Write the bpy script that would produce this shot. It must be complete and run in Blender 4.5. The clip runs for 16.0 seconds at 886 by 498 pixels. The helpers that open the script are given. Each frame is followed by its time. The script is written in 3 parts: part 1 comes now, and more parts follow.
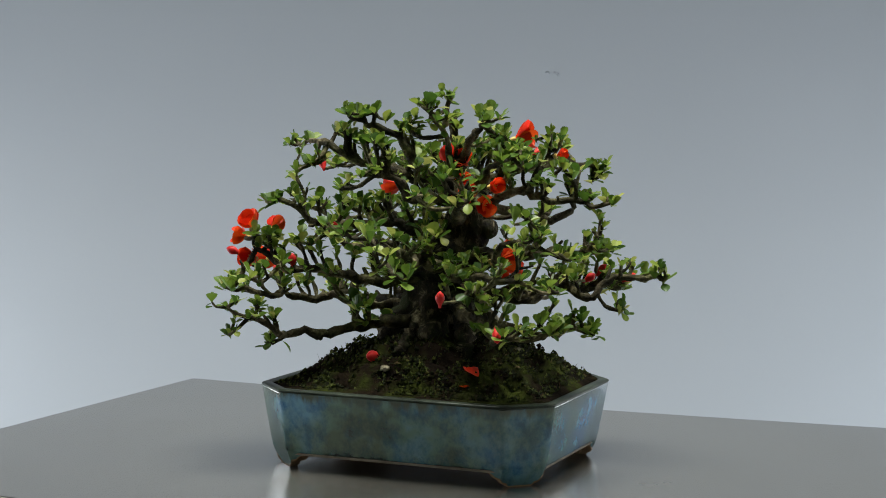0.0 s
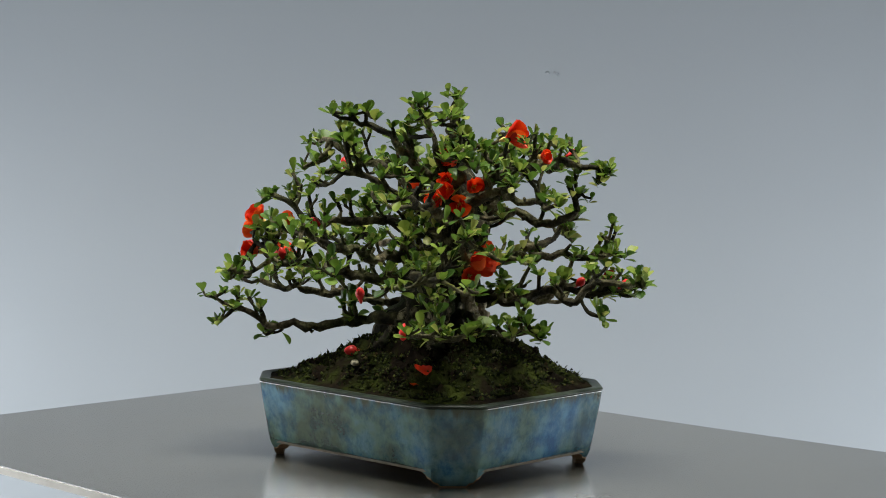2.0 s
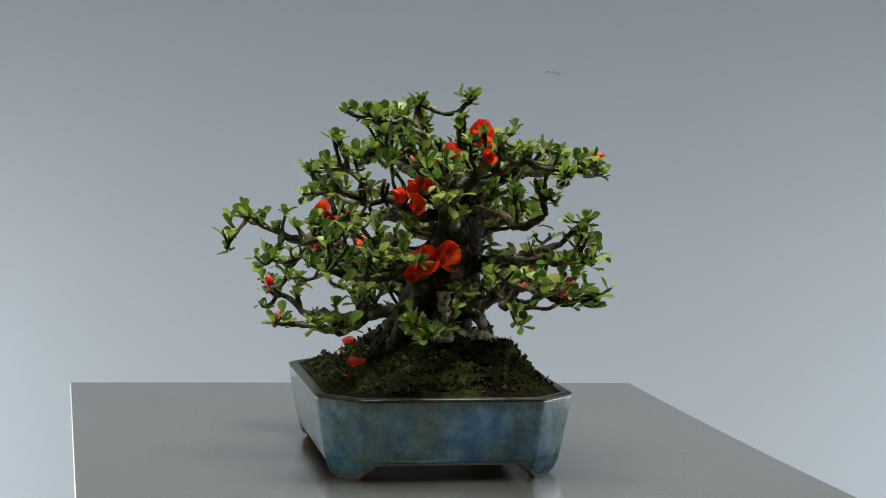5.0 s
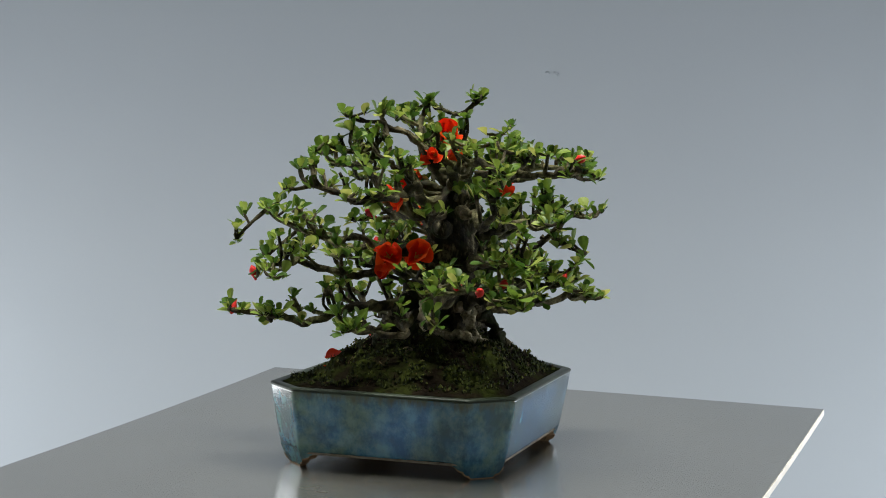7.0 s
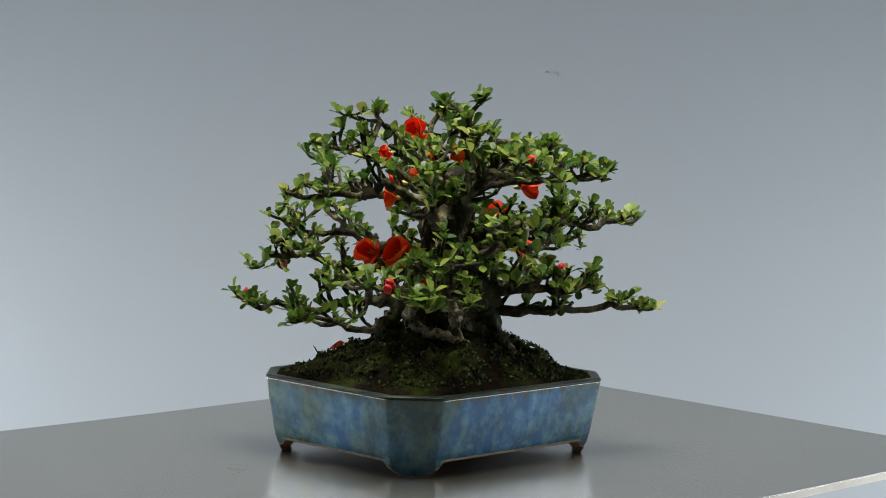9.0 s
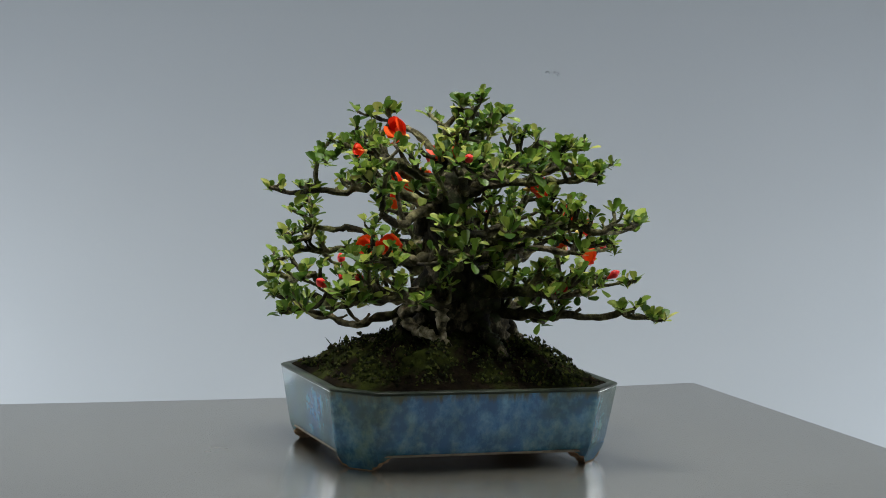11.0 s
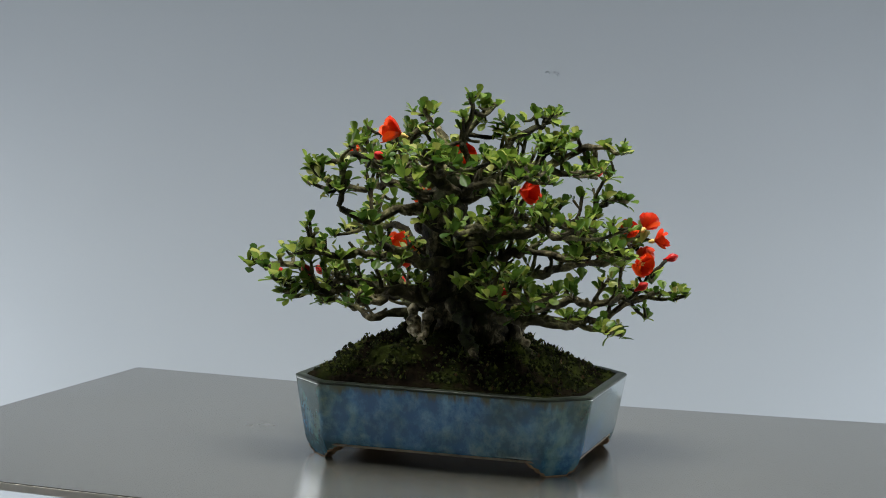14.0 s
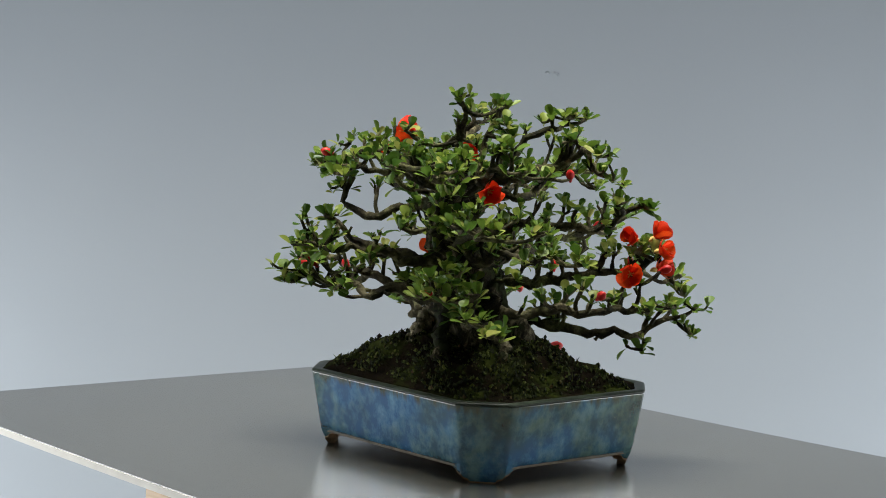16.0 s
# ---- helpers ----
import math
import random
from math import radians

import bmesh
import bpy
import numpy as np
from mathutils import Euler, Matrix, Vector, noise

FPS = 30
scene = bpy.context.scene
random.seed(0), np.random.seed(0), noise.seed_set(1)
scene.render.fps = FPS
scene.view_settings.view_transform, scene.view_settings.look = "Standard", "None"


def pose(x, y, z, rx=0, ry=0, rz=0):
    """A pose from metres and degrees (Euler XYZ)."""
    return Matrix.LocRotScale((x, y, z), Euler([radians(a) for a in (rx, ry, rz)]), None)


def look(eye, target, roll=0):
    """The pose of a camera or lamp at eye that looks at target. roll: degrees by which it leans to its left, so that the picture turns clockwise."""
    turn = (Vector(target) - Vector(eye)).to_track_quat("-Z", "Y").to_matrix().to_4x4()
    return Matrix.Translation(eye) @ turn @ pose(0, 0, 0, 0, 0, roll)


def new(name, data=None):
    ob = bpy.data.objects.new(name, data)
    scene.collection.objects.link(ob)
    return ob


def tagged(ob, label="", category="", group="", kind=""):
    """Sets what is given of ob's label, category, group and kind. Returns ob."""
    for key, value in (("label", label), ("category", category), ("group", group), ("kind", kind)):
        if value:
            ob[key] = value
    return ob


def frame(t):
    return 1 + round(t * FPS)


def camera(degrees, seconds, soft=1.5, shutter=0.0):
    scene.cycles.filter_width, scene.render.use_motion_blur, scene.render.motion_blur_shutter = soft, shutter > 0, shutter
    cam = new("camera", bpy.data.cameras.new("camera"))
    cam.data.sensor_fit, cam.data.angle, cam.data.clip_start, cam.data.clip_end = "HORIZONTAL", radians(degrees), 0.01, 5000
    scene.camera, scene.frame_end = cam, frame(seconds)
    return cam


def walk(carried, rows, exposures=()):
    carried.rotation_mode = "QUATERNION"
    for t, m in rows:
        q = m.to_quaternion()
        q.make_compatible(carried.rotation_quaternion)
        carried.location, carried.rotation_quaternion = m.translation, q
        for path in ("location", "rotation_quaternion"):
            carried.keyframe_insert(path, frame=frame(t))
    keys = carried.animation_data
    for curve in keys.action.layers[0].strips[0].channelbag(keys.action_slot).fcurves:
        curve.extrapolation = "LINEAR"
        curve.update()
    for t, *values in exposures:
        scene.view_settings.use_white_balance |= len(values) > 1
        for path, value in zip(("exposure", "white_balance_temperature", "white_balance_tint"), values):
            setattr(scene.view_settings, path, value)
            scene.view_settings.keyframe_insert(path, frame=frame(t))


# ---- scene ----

# camera: stands still; everything on the board turns before it
EYE = (0.0, -1.5, 0.2888)
YAW, PITCH, ROLL = 0.375, 4.923, 1.464
cam = camera(25.386, 16.0, soft=0.9)
FORWARD = Vector((-math.sin(radians(YAW)) * math.cos(radians(PITCH)), math.cos(radians(YAW)) * math.cos(radians(PITCH)), -math.sin(radians(PITCH))))
STAND = look(EYE, Vector(EYE) + FORWARD, ROLL)
walk(cam, [(0, STAND), (16, STAND)])
scene.view_settings.exposure = 0.0

# the turn of the board: seconds, degrees
TURN = [(0.0, 0.0), (0.5, -5.76), (1.0, -11.58), (1.5, -16.75), (2.0, -21.5), (2.5, -27.63), (3.0, -35.06), (3.5, -40.45), (4.0, -46.07),
        (6.5, -77.52), (7.0, -85.32), (7.5, -93.3), (8.0, -100.67), (8.5, -108.0), (9.0, -113.3), (11.5, -145.94), (12.0, -152.73),
        (12.5, -157.3), (13.0, -165.3), (13.5, -169.7), (14.0, -174.84), (14.5, -183.88), (15.0, -188.86), (15.5, -198.76), (16.0, -208.75)]
# the board leans a little on its plinth: slopes along x and y, and its height at the axis
LEAN_X, LEAN_Y, LEAN_Z = 0.01066, -0.00082, 0.00115

# ---- light ----
world = bpy.data.worlds.new("world")
scene.world = world
world.use_nodes = True
sky = world.node_tree.nodes.new("ShaderNodeTexSky")
sky.sky_type, sky.sun_disc, sky.sun_elevation, sky.sun_rotation = "NISHITA", False, radians(35), radians(200)
world.node_tree.links.new(sky.outputs[0], world.node_tree.nodes["Background"].inputs[0])
world.node_tree.nodes["Background"].inputs[1].default_value = 0.1


def area_lamp(name, eye, target, width, height, watts, colour):
    lamp = bpy.data.lights.new(name, "AREA")
    lamp.shape, lamp.size, lamp.size_y, lamp.energy, lamp.color = "RECTANGLE", width, height, watts, colour
    ob = new(name, lamp)
    ob.matrix_world = look(eye, target)
    return ob


ROOM_X, ROOM_Y0, ROOM_Y1, FLOOR_Z, CEIL_Z = 1.08, -1.9, 1.05, -0.8, 1.7
# unseen side lights, added low down to brighten the wall's lower flanks
SIDE_Y0, SIDE_Y1, SIDE_Z0, SIDE_Z1 = -0.28, 0.98, -0.72, 0.19
SIDE_Y, SIDE_Z = (SIDE_Y0 + SIDE_Y1) / 2, (SIDE_Z0 + SIDE_Z1) / 2
area_lamp("side_light_west", (-ROOM_X - 0.02, SIDE_Y, SIDE_Z), (0, SIDE_Y, SIDE_Z), SIDE_Y1 - SIDE_Y0, SIDE_Z1 - SIDE_Z0, 18.4, (0.92, 0.96, 1.0))
area_lamp("side_light_east", (ROOM_X + 0.02, SIDE_Y, SIDE_Z), (0, SIDE_Y, SIDE_Z), SIDE_Y1 - SIDE_Y0, SIDE_Z1 - SIDE_Z0, 17.1, (0.92, 0.96, 1.0))
# unseen light from above for the leaves; narrow spread spares the back wall
OVERHEAD_AT = (0.0, -0.08, 1.60)
area_lamp("overhead_light", OVERHEAD_AT, (0.0, -0.07999, 0.0), 0.9, 0.5, 12.8, (1.0, 1.0, 0.95)).data.spread = radians(80)


# ---- materials ----
def material(name, rough=0.5, metal=0.0, spec=0.5):
    m = bpy.data.materials.new(name)
    m.use_nodes = True
    n, l = m.node_tree.nodes, m.node_tree.links
    b = n["Principled BSDF"]
    b.inputs["Roughness"].default_value, b.inputs["Metallic"].default_value = rough, metal
    b.inputs["Specular IOR Level"].default_value = spec
    return m, n, l, b


def noise_tex(n, l, scale, detail=4.0, rough=0.6, stretch=(1, 1, 1), coord="Object"):
    co, mp, tx = n.new("ShaderNodeTexCoord"), n.new("ShaderNodeMapping"), n.new("ShaderNodeTexNoise")
    mp.inputs["Scale"].default_value = stretch
    tx.inputs["Scale"].default_value, tx.inputs["Detail"].default_value, tx.inputs["Roughness"].default_value = scale, detail, rough
    l.new(co.outputs[coord], mp.inputs[0])
    l.new(mp.outputs[0], tx.inputs["Vector"])
    return tx.outputs["Fac"]


def ramp(n, l, fac, stops):
    r = n.new("ShaderNodeValToRGB")
    e = r.color_ramp.elements
    while len(e) < len(stops):
        e.new(0.5)
    for el, (p, c) in zip(e, stops):
        el.position, el.color = p, (*c, 1)
    l.new(fac, r.inputs[0])
    return r.outputs[0]


def mixed(n, l, fac, a, b, mode="MIX"):
    x = n.new("ShaderNodeMix")
    x.data_type, x.blend_type = "RGBA", mode
    if isinstance(fac, float):
        x.inputs[0].default_value = fac
    else:
        l.new(fac, x.inputs[0])
    l.new(a, x.inputs[6])
    l.new(b, x.inputs[7])
    return x.outputs[2]


def bumped(n, l, b, fac, strength, dist):
    bp = n.new("ShaderNodeBump")
    bp.inputs["Strength"].default_value, bp.inputs["Distance"].default_value = strength, dist
    l.new(fac, bp.inputs["Height"])
    l.new(bp.outputs[0], b.inputs["Normal"])


def simple(name, stops, scale, rough=0.6, spec=0.4, bump=0.0, dist=0.001, stretch=(1, 1, 1), detail=5.0, metal=0.0):
    m, n, l, b = material(name, rough, metal, spec)
    f = noise_tex(n, l, scale, detail, 0.6, stretch)
    l.new(ramp(n, l, f, stops), b.inputs["Base Color"])
    if bump:
        bumped(n, l, b, noise_tex(n, l, scale * 4, 4, 0.6, stretch), bump, dist)
    return m


def paint_material():
    m, n, l, b = material("wall_paint", 0.75, 0, 0.3)
    big = ramp(n, l, noise_tex(n, l, 1.6, 3), [(0.3, (0.346, 0.379, 0.408)), (0.7, (0.372, 0.405, 0.434))])
    l.new(big, b.inputs["Base Color"])
    bumped(n, l, b, noise_tex(n, l, 120, 3), 0.06, 0.001)
    return m


WALL = paint_material()
SCUFF = simple("scuff", [(0.3, (0.338, 0.370, 0.399)), (0.7, (0.356, 0.388, 0.417))], 300, 0.8)
# floor and south wall, both unseen: darkened to cut bounce onto the pot's front
FLOOR_MAT = simple("floor_vinyl", [(0.3, (0.10, 0.095, 0.09)), (0.7, (0.14, 0.135, 0.13))], 6, 0.5)
DARK_WALL = simple("bounce_absorber", [(0.3, (0.035, 0.035, 0.037)), (0.7, (0.055, 0.055, 0.058))], 12, 0.9, 0.2, stretch=(8, 1, 0.3))
CEIL_MAT = simple("ceiling_paint", [(0.3, (0.55, 0.55, 0.55)), (0.7, (0.6, 0.6, 0.6))], 4, 0.9)
FRAME_MAT = simple("panel_paint", [(0.3, (0.7, 0.7, 0.69)), (0.7, (0.78, 0.78, 0.77))], 9, 0.4)


def board_material():
    m, n, l, b = material("grey_laminate", 0.3, 0, 1.0)
    b.inputs["Coat Weight"].default_value, b.inputs["Coat IOR"].default_value, b.inputs["Coat Roughness"].default_value = 0.6, 1.65, 0.20
    a = ramp(n, l, noise_tex(n, l, 5, 4), [(0.3, (0.072, 0.071, 0.062)), (0.7, (0.088, 0.087, 0.076))])
    fine = ramp(n, l, noise_tex(n, l, 420, 2), [(0.35, (0.88, 0.88, 0.88)), (0.65, (1, 1, 1))])
    l.new(mixed(n, l, 1.0, a, fine, "MULTIPLY"), b.inputs["Base Color"])
    r = ramp(n, l, noise_tex(n, l, 9, 5), [(0.3, (0.22, 0.22, 0.22)), (0.75, (0.28, 0.28, 0.28))])
    l.new(r, b.inputs["Roughness"])
    bumped(n, l, b, noise_tex(n, l, 30, 2), 0.02, 0.0004)
    return m


BOARD = board_material()
EDGE = simple("board_edge", [(0.3, (0.62, 0.58, 0.50)), (0.7, (0.74, 0.70, 0.62))], 30, 0.6, bump=0.2)
PLYWOOD = simple("pale_plywood", [(0.3, (0.42, 0.29, 0.17)), (0.7, (0.56, 0.41, 0.27))], 14, 0.6, stretch=(1, 1, 12), bump=0.1)


def glaze_material():
    m, n, l, b = material("blue_glaze", 0.24, 0, 0.5)
    b.inputs["Coat Weight"].default_value, b.inputs["Coat Roughness"].default_value = 1.0, 0.14
    b.inputs["Coat IOR"].default_value = 1.85
    # olive and teal where the glaze is thin, blue where it lies thick; one long side caught more of the blue
    co, sep = n.new("ShaderNodeTexCoord"), n.new("ShaderNodeSeparateXYZ")
    l.new(co.outputs["Object"], sep.inputs[0])
    side = n.new("ShaderNodeMapRange")
    side.inputs["From Min"].default_value, side.inputs["From Max"].default_value = -0.10, 0.10
    side.inputs["To Min"].default_value, side.inputs["To Max"].default_value = -0.07, 0.09
    l.new(sep.outputs["Y"], side.inputs["Value"])
    thick = n.new("ShaderNodeMath")
    l.new(noise_tex(n, l, 17, 4, 0.55), thick.inputs[0])
    l.new(side.outputs[0], thick.inputs[1])
    base = ramp(n, l, thick.outputs[0], [(0.36, (0.056, 0.100, 0.068)), (0.46, (0.082, 0.174, 0.158)), (0.57, (0.098, 0.246, 0.325)), (0.70, (0.096, 0.295, 0.530))])
    blots = n.new("ShaderNodeMath")
    l.new(noise_tex(n, l, 70, 7, 0.70, (1, 1, 0.8)), blots.inputs[0])
    half = n.new("ShaderNodeMath")
    half.operation = "MULTIPLY"
    half.inputs[1].default_value = 0.55
    l.new(side.outputs[0], half.inputs[0])
    l.new(half.outputs[0], blots.inputs[1])
    deep = ramp(n, l, blots.outputs[0], [(0.38, (1.55, 1.45, 1.28)), (0.47, (1.0, 1.0, 1.0)), (0.53, (0.48, 0.74, 0.90)), (0.60, (0.15, 0.44, 0.64))])
    body = mixed(n, l, 0.9, base, deep, "MULTIPLY")
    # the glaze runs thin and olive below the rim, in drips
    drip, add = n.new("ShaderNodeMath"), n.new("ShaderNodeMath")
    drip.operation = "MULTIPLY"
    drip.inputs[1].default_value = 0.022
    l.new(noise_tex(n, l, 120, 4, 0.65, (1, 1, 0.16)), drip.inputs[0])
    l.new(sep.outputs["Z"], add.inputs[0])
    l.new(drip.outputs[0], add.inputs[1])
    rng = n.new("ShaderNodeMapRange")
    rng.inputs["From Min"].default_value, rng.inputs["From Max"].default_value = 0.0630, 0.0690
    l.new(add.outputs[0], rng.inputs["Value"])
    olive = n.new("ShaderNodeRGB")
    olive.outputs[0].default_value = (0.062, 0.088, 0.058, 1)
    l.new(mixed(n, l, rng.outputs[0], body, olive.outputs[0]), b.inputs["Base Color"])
    bumped(n, l, b, noise_tex(n, l, 30, 4, 0.55, (1, 1, 0.6)), 0.12, 0.0012)
    return m


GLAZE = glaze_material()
RIM_GLAZE = simple("rim_glaze", [(0.35, (0.016, 0.022, 0.015)), (0.65, (0.045, 0.058, 0.040))], 60, 0.36, 0.25, bump=0.1)
CLAY = simple("bare_clay", [(0.35, (0.20, 0.115, 0.055)), (0.65, (0.40, 0.25, 0.13))], 150, 0.8, bump=0.4)
CLAY_EDGE = simple("pale_clay", [(0.35, (0.22, 0.17, 0.12)), (0.65, (0.36, 0.29, 0.21))], 150, 0.7, bump=0.3)
SOIL = simple("dark_soil", [(0.34, (0.005, 0.004, 0.003)), (0.47, (0.014, 0.010, 0.006)), (0.56, (0.020, 0.024, 0.006)), (0.68, (0.046, 0.058, 0.011))], 42, 1.0, 0.03, 1.0, 0.003, detail=8.0)


def bark_material():
    m, n, l, b = material("bark", 0.85, 0, 0.25)
    a = ramp(n, l, noise_tex(n, l, 60, 6, 0.65), [(0.38, (0.013, 0.010, 0.004)), (0.52, (0.060, 0.049, 0.022)), (0.66, (0.24, 0.205, 0.115))])
    moss = ramp(n, l, noise_tex(n, l, 24, 4), [(0.42, (1, 1, 1)), (0.62, (0.60, 0.80, 0.34))])
    l.new(mixed(n, l, 0.8, a, moss, "MULTIPLY"), b.inputs["Base Color"])
    bumped(n, l, b, noise_tex(n, l, 230, 6, 0.75), 1.0, 0.0035)
    return m


BARK = bark_material()


# mossy bark; its dark tones are deepened to hold the crown's shade
def trunk_material():
    m, n, l, b = material("shaded_old_bark", 0.9, 0, 0.2)
    a = ramp(n, l, noise_tex(n, l, 85, 6, 0.7, (1, 1, 0.5)), [(0.40, (0.005, 0.0045, 0.003)), (0.52, (0.034, 0.028, 0.014)), (0.65, (0.26, 0.225, 0.135))])
    moss = ramp(n, l, noise_tex(n, l, 45, 5, 0.65), [(0.50, (0, 0, 0)), (0.58, (1, 1, 1))])
    green = n.new("ShaderNodeRGB")
    green.outputs[0].default_value = (0.022, 0.028, 0.008, 1)
    l.new(mixed(n, l, moss, a, green.outputs[0]), b.inputs["Base Color"])
    bumped(n, l, b, noise_tex(n, l, 170, 6, 0.75, (1, 1, 0.45)), 1.0, 0.004)
    return m


TRUNK_BARK = trunk_material()
ROOT_BARK = simple("pale_root", [(0.36, (0.030, 0.026, 0.014)), (0.48, (0.22, 0.19, 0.11)), (0.60, (0.52, 0.46, 0.32))], 110, 0.85, 0.2, bump=1.0, dist=0.003)


def leaf_material(name, stops, through_weight, rough):
    m, n, l, b = material(name, rough, 0, 0.26)
    info, geo, add, fr = n.new("ShaderNodeObjectInfo"), n.new("ShaderNodeNewGeometry"), n.new("ShaderNodeMath"), n.new("ShaderNodeMath")
    fr.operation = "FRACT"
    l.new(info.outputs["Random"], add.inputs[0])
    l.new(geo.outputs["Random Per Island"], add.inputs[1])
    l.new(add.outputs[0], fr.inputs[0])
    col = ramp(n, l, fr.outputs[0], stops)
    mot = ramp(n, l, noise_tex(n, l, 160, 3), [(0.3, (0.7, 0.74, 0.7)), (0.7, (1.15, 1.12, 1.1))])
    c = mixed(n, l, 0.8, col, mot, "MULTIPLY")
    l.new(c, b.inputs["Base Color"])
    tr, mx = n.new("ShaderNodeBsdfTranslucent"), n.new("ShaderNodeMixShader")
    l.new(c, tr.inputs["Color"])
    mx.inputs[0].default_value = through_weight
    l.new(b.outputs[0], mx.inputs[1])
    l.new(tr.outputs[0], mx.inputs[2])
    l.new(mx.outputs[0], n["Material Output"].inputs[0])
    return m


LEAF = leaf_material("quince_leaf", [(0.0, (0.032, 0.074, 0.011)), (0.3, (0.070, 0.136, 0.016)), (0.6, (0.128, 0.202, 0.026)),
                                     (0.85, (0.215, 0.280, 0.044)), (1.0, (0.34, 0.345, 0.09))], 0.40, 0.40)
PETAL = leaf_material("red_petal", [(0.0, (0.58, 0.018, 0.004)), (0.5, (0.74, 0.045, 0.006)), (1.0, (0.82, 0.10, 0.010))], 0.3, 0.5)
BUD = leaf_material("red_bud", [(0.0, (0.42, 0.012, 0.012)), (1.0, (0.62, 0.03, 0.025))], 0.12, 0.4)
STAMEN = simple("stamens", [(0.3, (0.55, 0.35, 0.08)), (0.7, (0.7, 0.5, 0.15))], 200, 0.7)
MOSS = leaf_material("moss_strands", [(0.0, (0.010, 0.012, 0.004)), (0.45, (0.018, 0.024, 0.005)), (0.75, (0.045, 0.060, 0.010)), (0.94, (0.11, 0.13, 0.025)), (1.0, (0.10, 0.06, 0.03))], 0.2, 0.9)


MM = 0.001


# ---- building helpers ----
def link_mesh(name, verts, faces, mat, parent=None, label="", smooth=True):
    me = bpy.data.meshes.new(name)
    me.from_pydata([tuple(v) for v in verts], [], faces)
    me.validate()
    if smooth:
        me.polygons.foreach_set("use_smooth", [True] * len(me.polygons))
    me.materials.append(mat)
    ob = new(name, me)
    if parent:
        ob.parent = parent
    if label:
        ob["label"] = label
    return ob


def part(name, bm, mat, parent, label="", smooth=True):
    me = bpy.data.meshes.new(name)
    bmesh.ops.recalc_face_normals(bm, faces=bm.faces)
    bm.to_mesh(me)
    bm.free()
    if smooth:
        me.polygons.foreach_set("use_smooth", [True] * len(me.polygons))
    me.materials.append(mat)
    ob = new(name, me)
    if parent:
        ob.parent = parent
    if label:
        ob["label"] = label
    return ob


def box(bm, x0, x1, y0, y1, z0, z1, bevel=0.0):
    vs = [bm.verts.new(p) for p in ((x0, y0, z0), (x1, y0, z0), (x1, y1, z0), (x0, y1, z0), (x0, y0, z1), (x1, y0, z1), (x1, y1, z1), (x0, y1, z1))]
    fs = [bm.faces.new([vs[i] for i in f]) for f in ((3, 2, 1, 0), (4, 5, 6, 7), (0, 1, 5, 4), (1, 2, 6, 5), (2, 3, 7, 6), (3, 0, 4, 7))]
    if bevel:
        bmesh.ops.bevel(bm, geom=list({e for f in fs for e in f.edges}), offset=bevel, segments=2, affect="EDGES")


def slab(name, x0, x1, y0, y1, z0, z1, mat, label):
    bm = bmesh.new()
    box(bm, x0, x1, y0, y1, z0, z1)
    return tagged(part(name, bm, mat, None, smooth=False), label, kind="structure")


# ---- the room ----
T = 0.12
slab("floor", -ROOM_X - T, ROOM_X + T, ROOM_Y0 - T, ROOM_Y1 + T, FLOOR_Z - T, FLOOR_Z, FLOOR_MAT, "dull grey vinyl floor")
slab("ceiling", -ROOM_X - T, ROOM_X + T, ROOM_Y0 - T, ROOM_Y1 + T, CEIL_Z, CEIL_Z + T, CEIL_MAT, "plain off-white ceiling")
wall_n = slab("wall_north", -ROOM_X - T, ROOM_X + T, ROOM_Y1, ROOM_Y1 + T, FLOOR_Z, CEIL_Z, WALL, "plain grey-blue painted wall behind the tree")
# stands close behind the camera to keep bounced light off the pot
slab("wall_south", -ROOM_X - T, ROOM_X + T, ROOM_Y0 - T, ROOM_Y0, FLOOR_Z, CEIL_Z, DARK_WALL, "unseen dark wall added behind the camera to cut bounced light")


# out of view; the opening is added only to let the side light in
def side_wall(name, sign):
    bm = bmesh.new()
    xa, xb = sorted((sign * ROOM_X, sign * (ROOM_X + T)))
    box(bm, xa, xb, ROOM_Y0, SIDE_Y0, FLOOR_Z, CEIL_Z)
    box(bm, xa, xb, SIDE_Y1, ROOM_Y1, FLOOR_Z, CEIL_Z)
    box(bm, xa, xb, SIDE_Y0, SIDE_Y1, FLOOR_Z, SIDE_Z0)
    box(bm, xa, xb, SIDE_Y0, SIDE_Y1, SIDE_Z1, CEIL_Z)
    return tagged(part(name, bm, WALL, None, smooth=False), "unseen grey-blue wall with an opening added for the side light", kind="structure")


side_wall("wall_west", -1)
side_wall("wall_east", 1)


# faint scuff marks on the wall
def scuff(x, z, w, h):
    bm = bmesh.new()
    box(bm, x - w / 2, x + w / 2, ROOM_Y1 - 0.0008, ROOM_Y1 - 0.0002, z - h / 2, z + h / 2, 0.0002)
    part("scuff_mark", bm, SCUFF, wall_n, "faint dark scuff")


for sx, sz, sw, sh in ((0.1120, 0.3010, 0.0050, 0.0030), (0.1262, 0.2990, 0.0025, 0.0045), (0.1215, 0.3012, 0.002, 0.003)):
    scuff(sx, sz, sw, sh)


